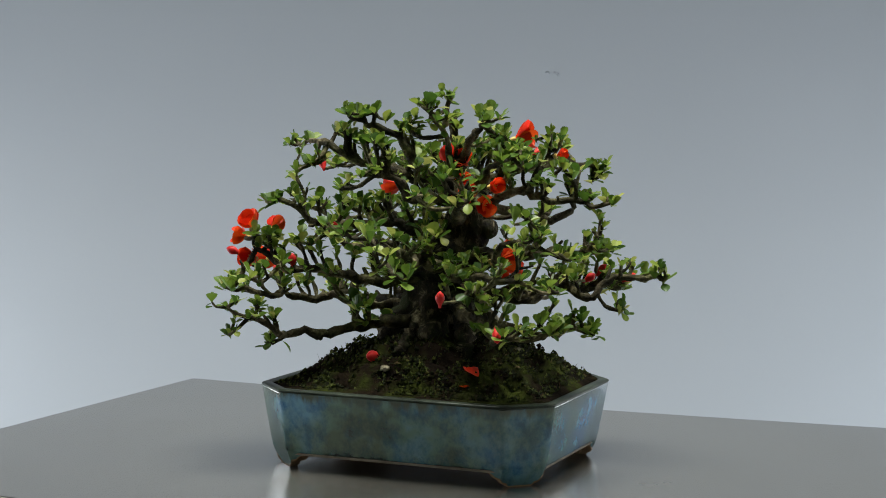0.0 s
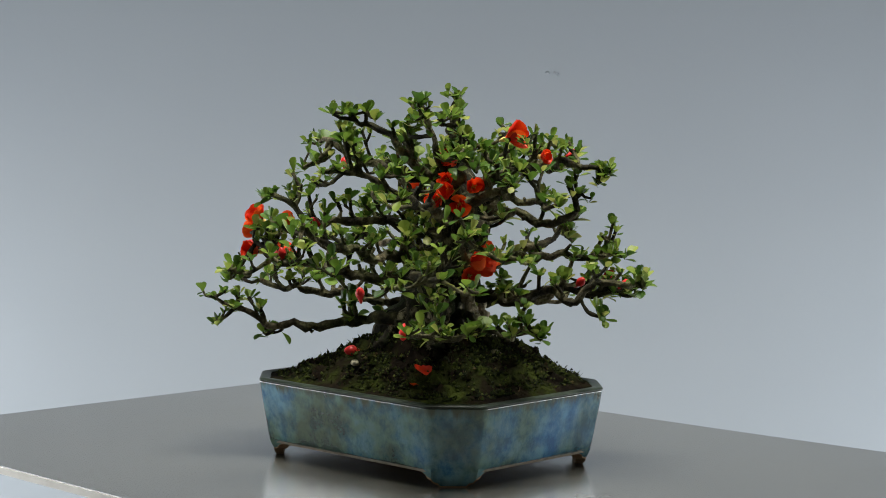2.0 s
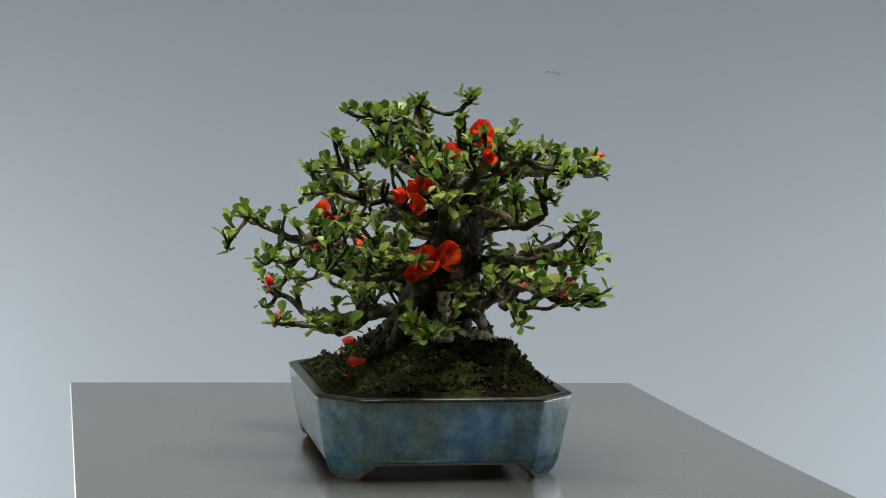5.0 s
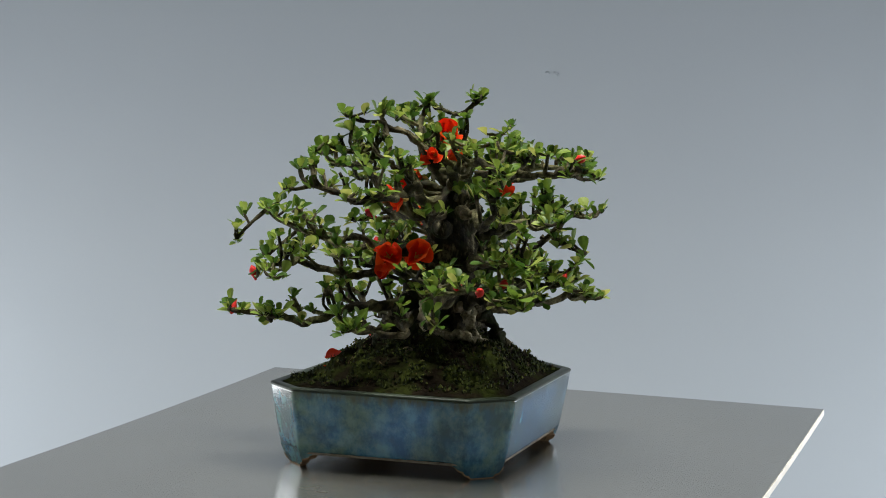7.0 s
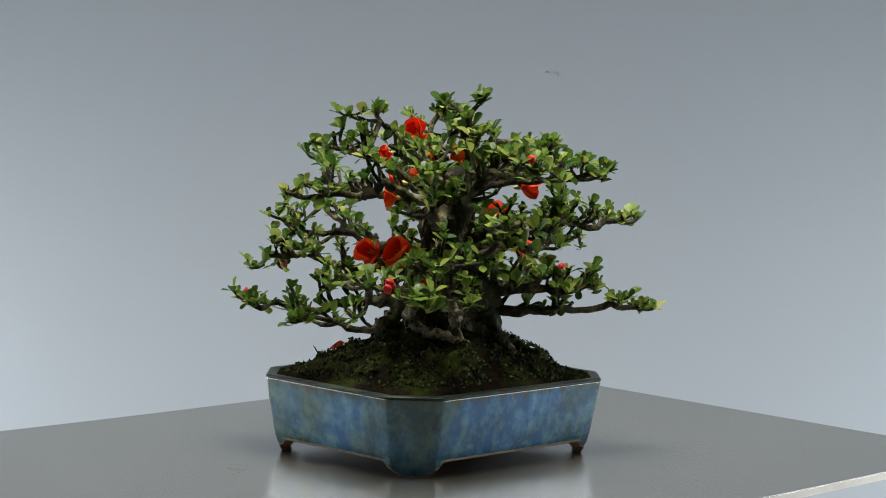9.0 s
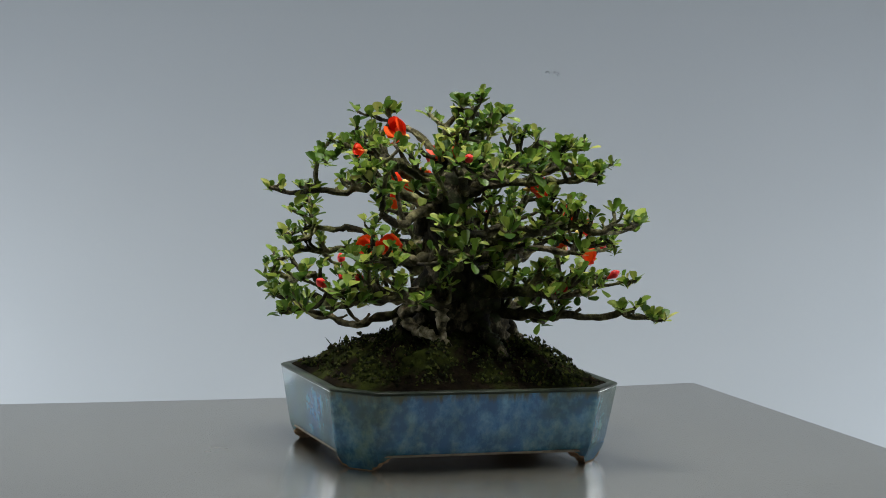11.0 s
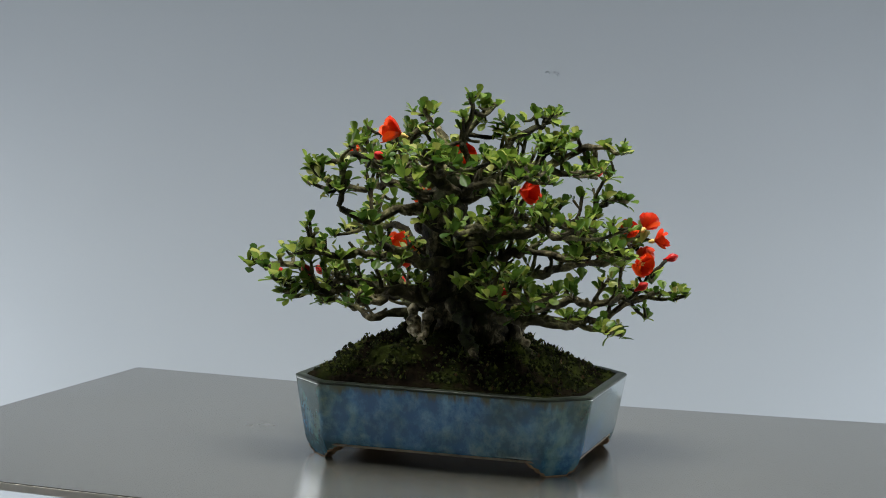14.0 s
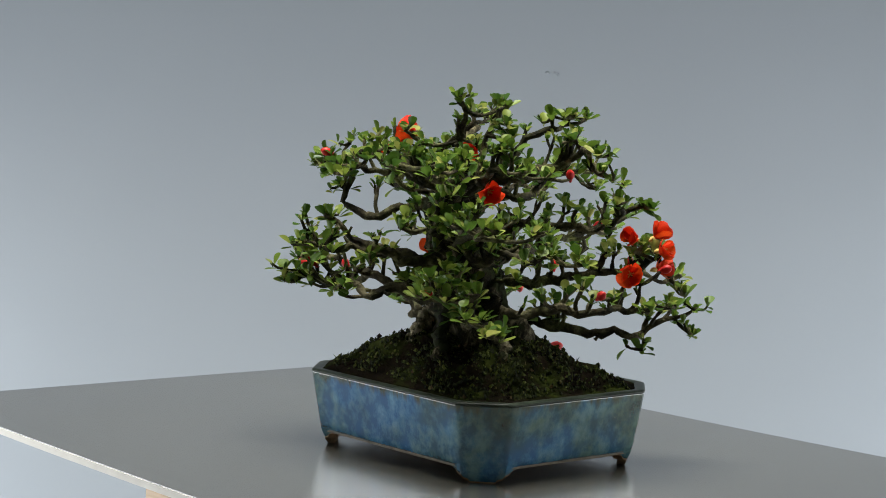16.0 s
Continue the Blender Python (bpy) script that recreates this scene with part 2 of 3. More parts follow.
# a panel added to house the overhead light; it stays out of view
def overhead_panel():
    root = tagged(new("overhead_panel"), "flat white light panel added out of view overhead", "ceiling light")
    x, y, z = OVERHEAD_AT
    root.location = (x, y, CEIL_Z)
    for name, a in (("frame_bar", (-0.58, 0.58, -0.28, -0.25)), ("frame_bar", (-0.58, 0.58, 0.25, 0.28)), ("frame_bar", (-0.58, -0.55, -0.25, 0.25)), ("frame_bar", (0.55, 0.58, -0.25, 0.25))):
        bm = bmesh.new()
        box(bm, *a, -0.07, 0.0, 0.003)
        part(name, bm, FRAME_MAT, root, smooth=False)
    bm = bmesh.new()
    box(bm, -0.55, 0.55, -0.25, 0.25, -0.06, -0.05)
    part("diffuser", bm, FRAME_MAT, root, smooth=False)
    return root


overhead_panel()

# ---- the turning board and its plinth ----
BOARD_AT, BOARD_YAW = (0.0104, -0.0232), -20.68
BL, BW, BT = 0.7548, 0.536, 0.006
LEAN = pose(0, 0, LEAN_Z, math.degrees(LEAN_Y), -math.degrees(LEAN_X), 0)


def warp(x, y):
    """How far the thin board has bent up from flat: its ends lift and it is a little twisted."""
    a, b = 2 * x / BL, 2 * y / BW
    return 0.00242 * a * b + 0.00292 * a * a - 0.00022 * b * b


def sheet(x0, x1, y0, y1, z0, z1, nx=26, ny=18):
    """A thin bent sheet with a closed edge."""
    bm = bmesh.new()
    rows = [[[bm.verts.new((x0 + (x1 - x0) * i / nx, y0 + (y1 - y0) * j / ny, z + warp(x0 + (x1 - x0) * i / nx, y0 + (y1 - y0) * j / ny))) for j in range(ny + 1)] for i in range(nx + 1)] for z in (z0, z1)]
    for i in range(nx):
        for j in range(ny):
            for k in (0, 1):
                q = [rows[k][i][j], rows[k][i + 1][j], rows[k][i + 1][j + 1], rows[k][i][j + 1]]
                bm.faces.new(q if k else q[::-1])
    low, top = rows
    for i in range(nx):
        bm.faces.new((low[i][0], low[i + 1][0], top[i + 1][0], top[i][0]))
        bm.faces.new((low[i + 1][ny], low[i][ny], top[i][ny], top[i + 1][ny]))
    for j in range(ny):
        bm.faces.new((low[0][j + 1], low[0][j], top[0][j], top[0][j + 1]))
        bm.faces.new((low[nx][j], low[nx][j + 1], top[nx][j + 1], top[nx][j]))
    return bm


def board():
    root = tagged(new("display_board"), "thin grey laminate board with pale cut edges", "board")
    bm = sheet(-BL / 2, BL / 2, -BW / 2, BW / 2, -BT, -0.0008)
    part("core", bm, EDGE, root, "pale cut edge", smooth=False)
    i = 0.0006
    bm = sheet(-BL / 2 + i, BL / 2 - i, -BW / 2 + i, BW / 2 - i, -0.0008, 0.0)
    part("laminate", bm, BOARD, root, "smooth grey laminate", smooth=False)
    return root


def plinth():
    root = tagged(new("plinth"), "pale plywood box plinth carrying the grey board", "plinth")
    hx, hy, t = 0.202, 0.149, 0.012
    z0, z1 = FLOOR_Z, -BT
    for name, a in (("front_panel", (-hx, hx, -hy, -hy + t)), ("back_panel", (-hx, hx, hy - t, hy)),
                    ("side_panel", (-hx, -hx + t, -hy + t, hy - t)), ("side_panel", (hx - t, hx, -hy + t, hy - t))):
        bm = bmesh.new()
        box(bm, *a, z0, z1, 0.001)
        for v in bm.verts:
            if v.co.z > z0 + 0.1:
                q = pose(0, 0, 0, 0, 0, BOARD_YAW) @ v.co
                v.co.z += LEAN_Z + LEAN_X * q.x + LEAN_Y * q.y
        part(name, bm, PLYWOOD, root, smooth=False)
    return root


# ---- the pot ----
POT_AT, POT_YAW = (-0.0106, -0.0196), -20.91
PA, PB, PCX, PCY = 0.1165, 0.0956, 0.0289, 0.0289


def octagon(inset, seg=4, soft=0.006):
    """Plan of the pot, a rectangle with cut corners, softened a little at its eight corners."""
    a, b = PA - inset, PB - inset
    k = inset * 0.41
    cx, cy = PCX - inset + k, PCY - inset + k
    cx, cy = max(cx, 0.008), max(cy, 0.008)
    pts = [(a, -b + cy), (a, b - cy), (a - cx, b), (-a + cx, b), (-a, b - cy), (-a, -b + cy), (-a + cx, -b), (a - cx, -b)]
    out = []
    for i, p in enumerate(pts):
        p0, p1, p2 = Vector(pts[i - 1]), Vector(p), Vector(pts[(i + 1) % 8])
        d0, d2 = (p0 - p1).normalized(), (p2 - p1).normalized()
        s = p1 + d0 * soft
        e = p1 + d2 * soft
        for j in range(seg + 1):
            t = j / seg
            out.append((1 - t) ** 2 * s + 2 * t * (1 - t) * p1 + t * t * e)
    return out


def loft(bm, rings):
    made = [[bm.verts.new((p.x, p.y, z)) for p in octagon(inset, soft=soft)] for inset, z, soft in rings]
    n = len(made[0])
    for r0, r1 in zip(made, made[1:]):
        for i in range(n):
            bm.faces.new((r0[i], r0[(i + 1) % n], r1[(i + 1) % n], r1[i]))
    return made


def pot():
    root = tagged(new("bonsai_pot"), "shallow blue-glazed ceramic bonsai pot with cut corners on the grey board", "pot")
    bm = bmesh.new()
    rings = loft(bm, [(0.022, 0.0115, 0.003), (0.0125, 0.0116, 0.003), (0.0102, 0.0124, 0.003), (0.0086, 0.0142, 0.003), (0.0076, 0.0172, 0.003), (0.0068, 0.0215, 0.003), (0.0050, 0.0320, 0.003), (0.0026, 0.0460, 0.003), (0.0009, 0.0572, 0.003), (0.0008, 0.0577, 0.003), (0.0012, 0.0581, 0.003)])
    bm.faces.new(rings[0][::-1])
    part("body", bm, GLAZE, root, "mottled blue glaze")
    bm = bmesh.new()
    loft(bm, [(0.0014, 0.0576, 0.003), (0.0004, 0.0584, 0.003), (0.0003, 0.0591, 0.003), (0.0009, 0.0600, 0.003), (0.0024, 0.0605, 0.003), (0.0072, 0.0603, 0.003), (0.0086, 0.0594, 0.003), (0.0094, 0.056, 0.003), (0.012, 0.036, 0.003)])
    part("rim", bm, RIM_GLAZE, root, "dark thin-glazed rim")
    # bracket feet under the cut corners, narrowing downwards in scallops
    a, b, cx, cy = PA - 0.0091, PB - 0.0091, PCX - 0.0054, PCY - 0.0054
    steps = ((0.0, 0.0), (0.0095, 0.0), (0.0112, 0.0020), (0.0146, 0.0030), (0.0166, 0.0056), (0.0206, 0.0066), (0.0232, 0.0094), (0.0310, 0.0116))
    v0, v1 = Vector((a, b - cy)), Vector((a - cx, b))
    mid, half = (v0 + v1) / 2, (v1 - v0).length / 2
    for sx, sy in ((1, 1), (-1, 1), (-1, -1), (1, -1)):
        path = []
        for d, low in [(-d, low) for d, low in steps[:0:-1]] + list(steps):
            e = min(abs(d), half)
            p = mid + (v1 - v0).normalized() * math.copysign(e, d)
            if abs(d) > half:
                p += Vector((-1, -0.10)) * (abs(d) - half) if d > 0 else Vector((-0.10, -1)) * (abs(d) - half)
            path.append((p, low))
        bm = bmesh.new()
        rows = []
        for p, low in path:
            out = p.normalized()
            tip, inner = p - out * (0.0016 + 0.0034 * (1 - low / 0.0116)), p - out * 0.010
            rows.append([bm.verts.new((sx * q.x, sy * q.y, z)) for q, z in ((p + out * 0.0006, 0.0140), (p - out * 0.0016, max(low, 0.0085)), (tip, low + 0.0004), (tip - out * 0.0006, low), (inner, low), (inner, 0.0140))])
        for r0, r1 in zip(rows, rows[1:]):
            for i in range(5):
                bm.faces.new((r0[i], r1[i], r1[i + 1], r0[i + 1]))
        for r in (rows[0], rows[-1]):
            bm.faces.new(r)
        foot_ob = part("foot", bm, GLAZE, root, "glazed bracket foot", smooth=False)
        bm = bmesh.new()
        rows = []
        for p, low in path:
            out = p.normalized()
            tip = p - out * ((0.0016 + 0.0034 * (1 - low / 0.0116)) - 0.0003)
            rows.append([bm.verts.new((sx * q.x, sy * q.y, z)) for q, z in ((tip + out * 0.0002, low + 0.0010), (tip + out * 0.0002, max(0.0, low - 0.0003)), (p - out * 0.0102, max(0.0, low - 0.0003)), (p - out * 0.0102, 0.0112))])
        for r0, r1 in zip(rows, rows[1:]):
            for i in range(3):
                bm.faces.new((r0[i], r1[i], r1[i + 1], r0[i + 1]))
        part("unglazed_edge", bm, CLAY, foot_ob, "bare clay edge", smooth=False)
    bm = bmesh.new()
    loft(bm, [(0.0190, 0.0104, 0.003), (0.0112, 0.0104, 0.003), (0.0102, 0.0110, 0.003), (0.0101, 0.0122, 0.003), (0.0112, 0.0126, 0.003)])
    part("base_edge", bm, CLAY_EDGE, root, "pale unglazed lower edge")
    bm = bmesh.new()
    box(bm, -PA + 0.032, PA - 0.032, -PB + 0.032, PB - 0.032, 0.0095, 0.0124)
    part("underside", bm, CLAY, root, "bare brown clay", smooth=False)
    return root


def mound(x, y):
    """Height of the soil over the board, in the pot's own plan."""
    r = math.hypot((x + 0.004) / 0.110, (y - 0.004) / 0.094)
    edge = max(abs(x) / (PA - 0.009), abs(y) / (PB - 0.009), (abs(x) / (PA - 0.009) + abs(y) / (PB - 0.009)) / 1.74)
    rise = max(0.0, min(1.0, (1.0 - edge) / 0.22))
    h = 0.0596 + 0.048 * max(0.0, 1 - r) * min(1.0, 0.25 + rise)
    h += 0.0085 * max(0.0, min(1.0, (0.88 * x + 0.47 * y) / 0.09)) * rise ** 0.6
    h += max(0.04, rise) * (0.0016 + 0.0085 * noise.noise((x * 48, y * 48, 3)) + 0.0066 * noise.noise((x * 120, y * 120, 7)) + 0.0036 * noise.noise((x * 300, y * 300, 5)))
    return h


def soil_top(x, y):
    """The soil's surface under a point given in the tree's millimetres."""
    q = pose(*POT_AT, 0, 0, 0, POT_YAW).inverted() @ Vector((x * MM, y * MM, 0))
    return (x, y, mound(q.x, q.y) * 1000 + 1 + 1000 * (LEAN_Z + LEAN_X * x * MM + LEAN_Y * y * MM))


def soil():
    root = tagged(new("soil_mound"), "dark mossy soil heaped in the pot around the trunk", "soil", kind="stuff")
    outer = octagon(0.0080, 2)
    nr = 60
    verts, faces, n = [], [], len(outer) * 5
    ring = []
    for i, p in enumerate(outer):
        q = outer[(i + 1) % len(outer)]
        ring += [p.lerp(q, k / 5) for k in range(5)]
    for j in range(nr):
        t = 1 - max(0, j - 1) / nr
        for p in ring:
            verts.append((p.x * t, p.y * t, mound(p.x * t, p.y * t) if j else 0.050))
    verts.append((0, 0, mound(0, 0)))
    for j in range(nr - 1):
        for i in range(n):
            k = (i + 1) % n
            faces.append((j * n + i, j * n + k, (j + 1) * n + k, (j + 1) * n + i))
    for i in range(n):
        faces.append(((nr - 1) * n + i, (nr - 1) * n + (i + 1) % n, nr * n))
    link_mesh("soil_surface", verts, faces, SOIL, root)
    rnd = random.Random(5)
    mv, mf = [], []
    for _ in range(16000):
        u, v = rnd.uniform(-1, 1) * (PA - 0.012), rnd.uniform(-1, 1) * (PB - 0.012)
        if abs(u) / (PA - 0.012) + abs(v) / (PB - 0.012) > 1.74:
            continue
        thick = noise.noise((u * 42, v * 42, 11)) * 0.6 + noise.noise((u * 130, v * 130, 4)) * 0.45 + 0.46
        if rnd.random() > thick:
            continue
        z, k = mound(u, v), len(mv)
        if rnd.random() < 0.07:
            h = rnd.uniform(0.002, 0.005) * (2.0 if rnd.random() < 0.05 else 1)
            a, w = rnd.uniform(0, 6.283), rnd.uniform(0.0003, 0.0007)
            lx, ly = rnd.uniform(-1, 1) * h, rnd.uniform(-1, 1) * h
            c, q = math.cos(a) * w, math.sin(a) * w
            mv += [(u - c, v - q, z - 0.001), (u + c, v + q, z - 0.001), (u + c * 0.6 + lx * 0.6, v + q * 0.6 + ly * 0.6, z + h * 0.7), (u + lx, v + ly, z + h)]
            mf += [(k, k + 1, k + 2), (k, k + 2, k + 3)]
            continue
        r = rnd.uniform(0.0006, 0.0020) * (0.7 + thick * 0.5)
        z += r * rnd.uniform(0.0, 0.9)
        for dx, dy, dz in ((1, 0, 0), (-0.5, 0.87, 0), (-0.5, -0.87, 0), (0.1, 0, 1), (0, 0.1, -0.6)):
            t = rnd.uniform(0, 0.9)
            q = r * rnd.uniform(0.6, 1.4)
            mv.append((u + (dx * math.cos(t) - dy * math.sin(t)) * q, v + (dx * math.sin(t) + dy * math.cos(t)) * q, z + dz * q))
        mf += [(k + i, k + j, k + m) for i, j, m in ((0, 1, 3), (1, 2, 3), (2, 0, 3), (1, 0, 4), (2, 1, 4), (0, 2, 4))]
    tagged(link_mesh("moss", mv, mf, MOSS, root, "green and brown clumps of moss", smooth=False), kind="stuff")
    gv, gf = [], []
    for _ in range(900):
        u, v = rnd.uniform(-1, 1) * (PA - 0.016), rnd.uniform(-1, 1) * (PB - 0.016)
        if abs(u) / (PA - 0.016) + abs(v) / (PB - 0.016) > 1.7:
            continue
        r = rnd.uniform(0.0006, 0.0020) * (1.7 if rnd.random() < 0.15 else 1)
        z, k = mound(u, v) + r * 0.3, len(gv)
        for dx, dy, dz in ((1, 0, 0), (-1, 0, 0), (0, 1, 0), (0, -1, 0), (0, 0, 1), (0, 0, -1)):
            q = r * rnd.uniform(0.6, 1.3)
            gv.append((u + dx * q, v + dy * q, z + dz * q))
        gf += [(k + i, k + j, k + m) for i, j, m in ((0, 2, 4), (2, 1, 4), (1, 3, 4), (3, 0, 4), (2, 0, 5), (1, 2, 5), (3, 1, 5), (0, 3, 5))]
    tagged(link_mesh("soil_crumbs", gv, gf, SOIL, root, smooth=False), kind="stuff")
    return root


# ---- the tree ----
RND = random.Random(11)


def spline(points, step):
    """Points along a smooth curve through the given ones."""
    p = [Vector(q) for q in points]
    p = [2 * p[0] - p[1]] + p + [2 * p[-1] - p[-2]]
    out = []
    for i in range(1, len(p) - 2):
        a, b, c, d = p[i - 1:i + 3]
        n = max(2, int((c - b).length / step))
        for j in range(n):
            t = j / n
            out.append(0.5 * (2 * b + (c - a) * t + (2 * a - 5 * b + 4 * c - d) * t * t + (3 * b - a - 3 * c + d) * t ** 3))
    out.append(p[-2])
    return out


def tube(verts, faces, path, radii, sides=7, rough=0.18, seed=0.0):
    base = len(verts)
    up = Vector((0.31, 0.17, 0.93))
    n = len(path)
    for i, p in enumerate(path):
        d = (path[min(i + 1, n - 1)] - path[max(i - 1, 0)]).normalized()
        u = d.cross(up)
        u = u.normalized() if u.length > 1e-4 else d.orthogonal().normalized()
        v = d.cross(u)
        for k in range(sides):
            a = k * 2 * math.pi / sides
            w = u * math.cos(a) + v * math.sin(a)
            r = radii[i] * (1 + rough * noise.noise((p + w * radii[i]) * (0.5 / max(radii[i], 0.0012)) + Vector((seed, 0, 0))))
            verts.append(p + w * r)
    for i in range(n - 1):
        for k in range(sides):
            m = (k + 1) % sides
            faces.append((base + i * sides + k, base + i * sides + m, base + (i + 1) * sides + m, base + (i + 1) * sides + k))
    faces.append(tuple(base + k for k in reversed(range(sides))))
    faces.append(tuple(base + (n - 1) * sides + k for k in range(sides)))


def leaf_shape(curl, fold, wide):
    """A small spoon-shaped quince leaf, 1 long, along +y, face up."""
    verts, faces = [], []
    prof = ((0.0, 0.03), (0.12, 0.035), (0.30, 0.14), (0.52, 0.26), (0.74, 0.31), (0.91, 0.23), (1.0, 0.07))
    for y, w in prof:
        w *= wide
        z = curl * (y * y) - 0.04
        for s in (-1, -0.5, 0, 0.5, 1):
            verts.append((w * s, y, z + fold * abs(s) * w))
    for i in range(len(prof) - 1):
        for k in range(4):
            a = i * 5 + k
            faces.append((a, a + 1, a + 6, a + 5))
    return verts, faces


LEAF_SHAPES = [leaf_shape(0.10, 0.45, 1.0), leaf_shape(-0.28, 0.30, 1.1), leaf_shape(0.25, 0.7, 0.95), leaf_shape(-0.10, 0.2, 1.25)]
LEAVES = []
PATHS = []
BLOOMS = []


def add_leaf(at, way, size):
    """Remember a leaf that grows from a point along a direction, its face turned up to the light."""
    way = way.normalized()
    side = way.cross(Vector((RND.uniform(-0.35, 0.35), RND.uniform(-0.35, 0.35), 1)))
    side = side.normalized() if side.length > 1e-3 else Vector((1, 0, 0))
    top = side.cross(way)
    m = Matrix((side, way, top)).transposed().to_4x4()
    m.translation = at
    LEAVES.append((m @ Matrix.Diagonal((size, size, size, 1)), RND.randrange(4)))


def rosette(at, axis, count, size):
    axis = axis.normalized()
    u = axis.orthogonal().normalized()
    v = axis.cross(u)
    a0 = RND.uniform(0, 6.28)
    for i in range(count):
        a = a0 + i * 2.4 + RND.uniform(-0.3, 0.3)
        lean = radians(RND.uniform(22, 68)) if i > 1 else radians(RND.uniform(5, 25))
        if RND.random() < 0.1:
            lean = radians(RND.uniform(75, 115))
        way = axis * math.cos(lean) + (u * math.cos(a) + v * math.sin(a)) * math.sin(lean)
        s = size * RND.choice((0.6, 0.75, 0.9, 1.0, 1.15)) * RND.uniform(0.85, 1.15) * (0.72 if i < 2 else 1)
        add_leaf(at - axis * RND.uniform(0, 0.004), way, s)


def twig(verts, faces, a, b, r0, r1, sag=0.25):
    d = b - a
    mid = a.lerp(b, 0.5) + Vector((RND.uniform(-1, 1), RND.uniform(-1, 1), -sag - RND.uniform(0, 0.8))) * d.length * 0.17
    path = spline([a, mid, b], 0.004)
    n = len(path)
    radii = [(r0 + (r1 - r0) * (i / n) ** 0.7) * RND.uniform(0.82, 1.22) for i in range(n)]
    tube(verts, faces, path, radii, 6, 0.3, RND.uniform(0, 50))
    return path


def inside_crown(p):
    """Whether a rosette at p stays within the clipped outline of the tree."""
    r = math.hypot(p.x + 0.008, p.y + 0.012)
    top = 0.272 - 0.05 * r - 2.6 * max(0.0, r - 0.06) ** 1.5 - 6.0 * max(0.0, r - 0.11) ** 1.5
    way = math.degrees(math.atan2(p.y, p.x))
    open_gap = 0.163 < p.z < 0.187 and 0.030 < r < 0.098 and -100 < way < 58
    return p.z < top - 0.008 and r < 0.165 and p.z > 0.098 and not open_gap


def shoot(verts, faces, a, b, r0, size):
    """A leafy shoot from a to b: a rosette at its tip and a few on short spurs along it."""
    tw = twig(verts, faces, a, b, r0, 0.0013)
    PATHS.extend(tw)
    rosette(b, (b - a).normalized() * 0.5 + Vector((0, 0, 1)), RND.randrange(6, 9), size)
    k = 3 + RND.randrange(2)
    while k < len(tw) - 2:
        way = Vector((RND.uniform(-1, 1), RND.uniform(-1, 1), RND.uniform(0.1, 1.1))).normalized()
        end = tw[k] + way * RND.uniform(0.005, 0.012)
        twig(verts, faces, tw[k], end, 0.0013, 0.0009)
        rosette(end, way + Vector((0, 0, 0.7)), RND.randrange(3, 6), size * RND.uniform(0.75, 1.0))
        k += 2 + RND.randrange(3)


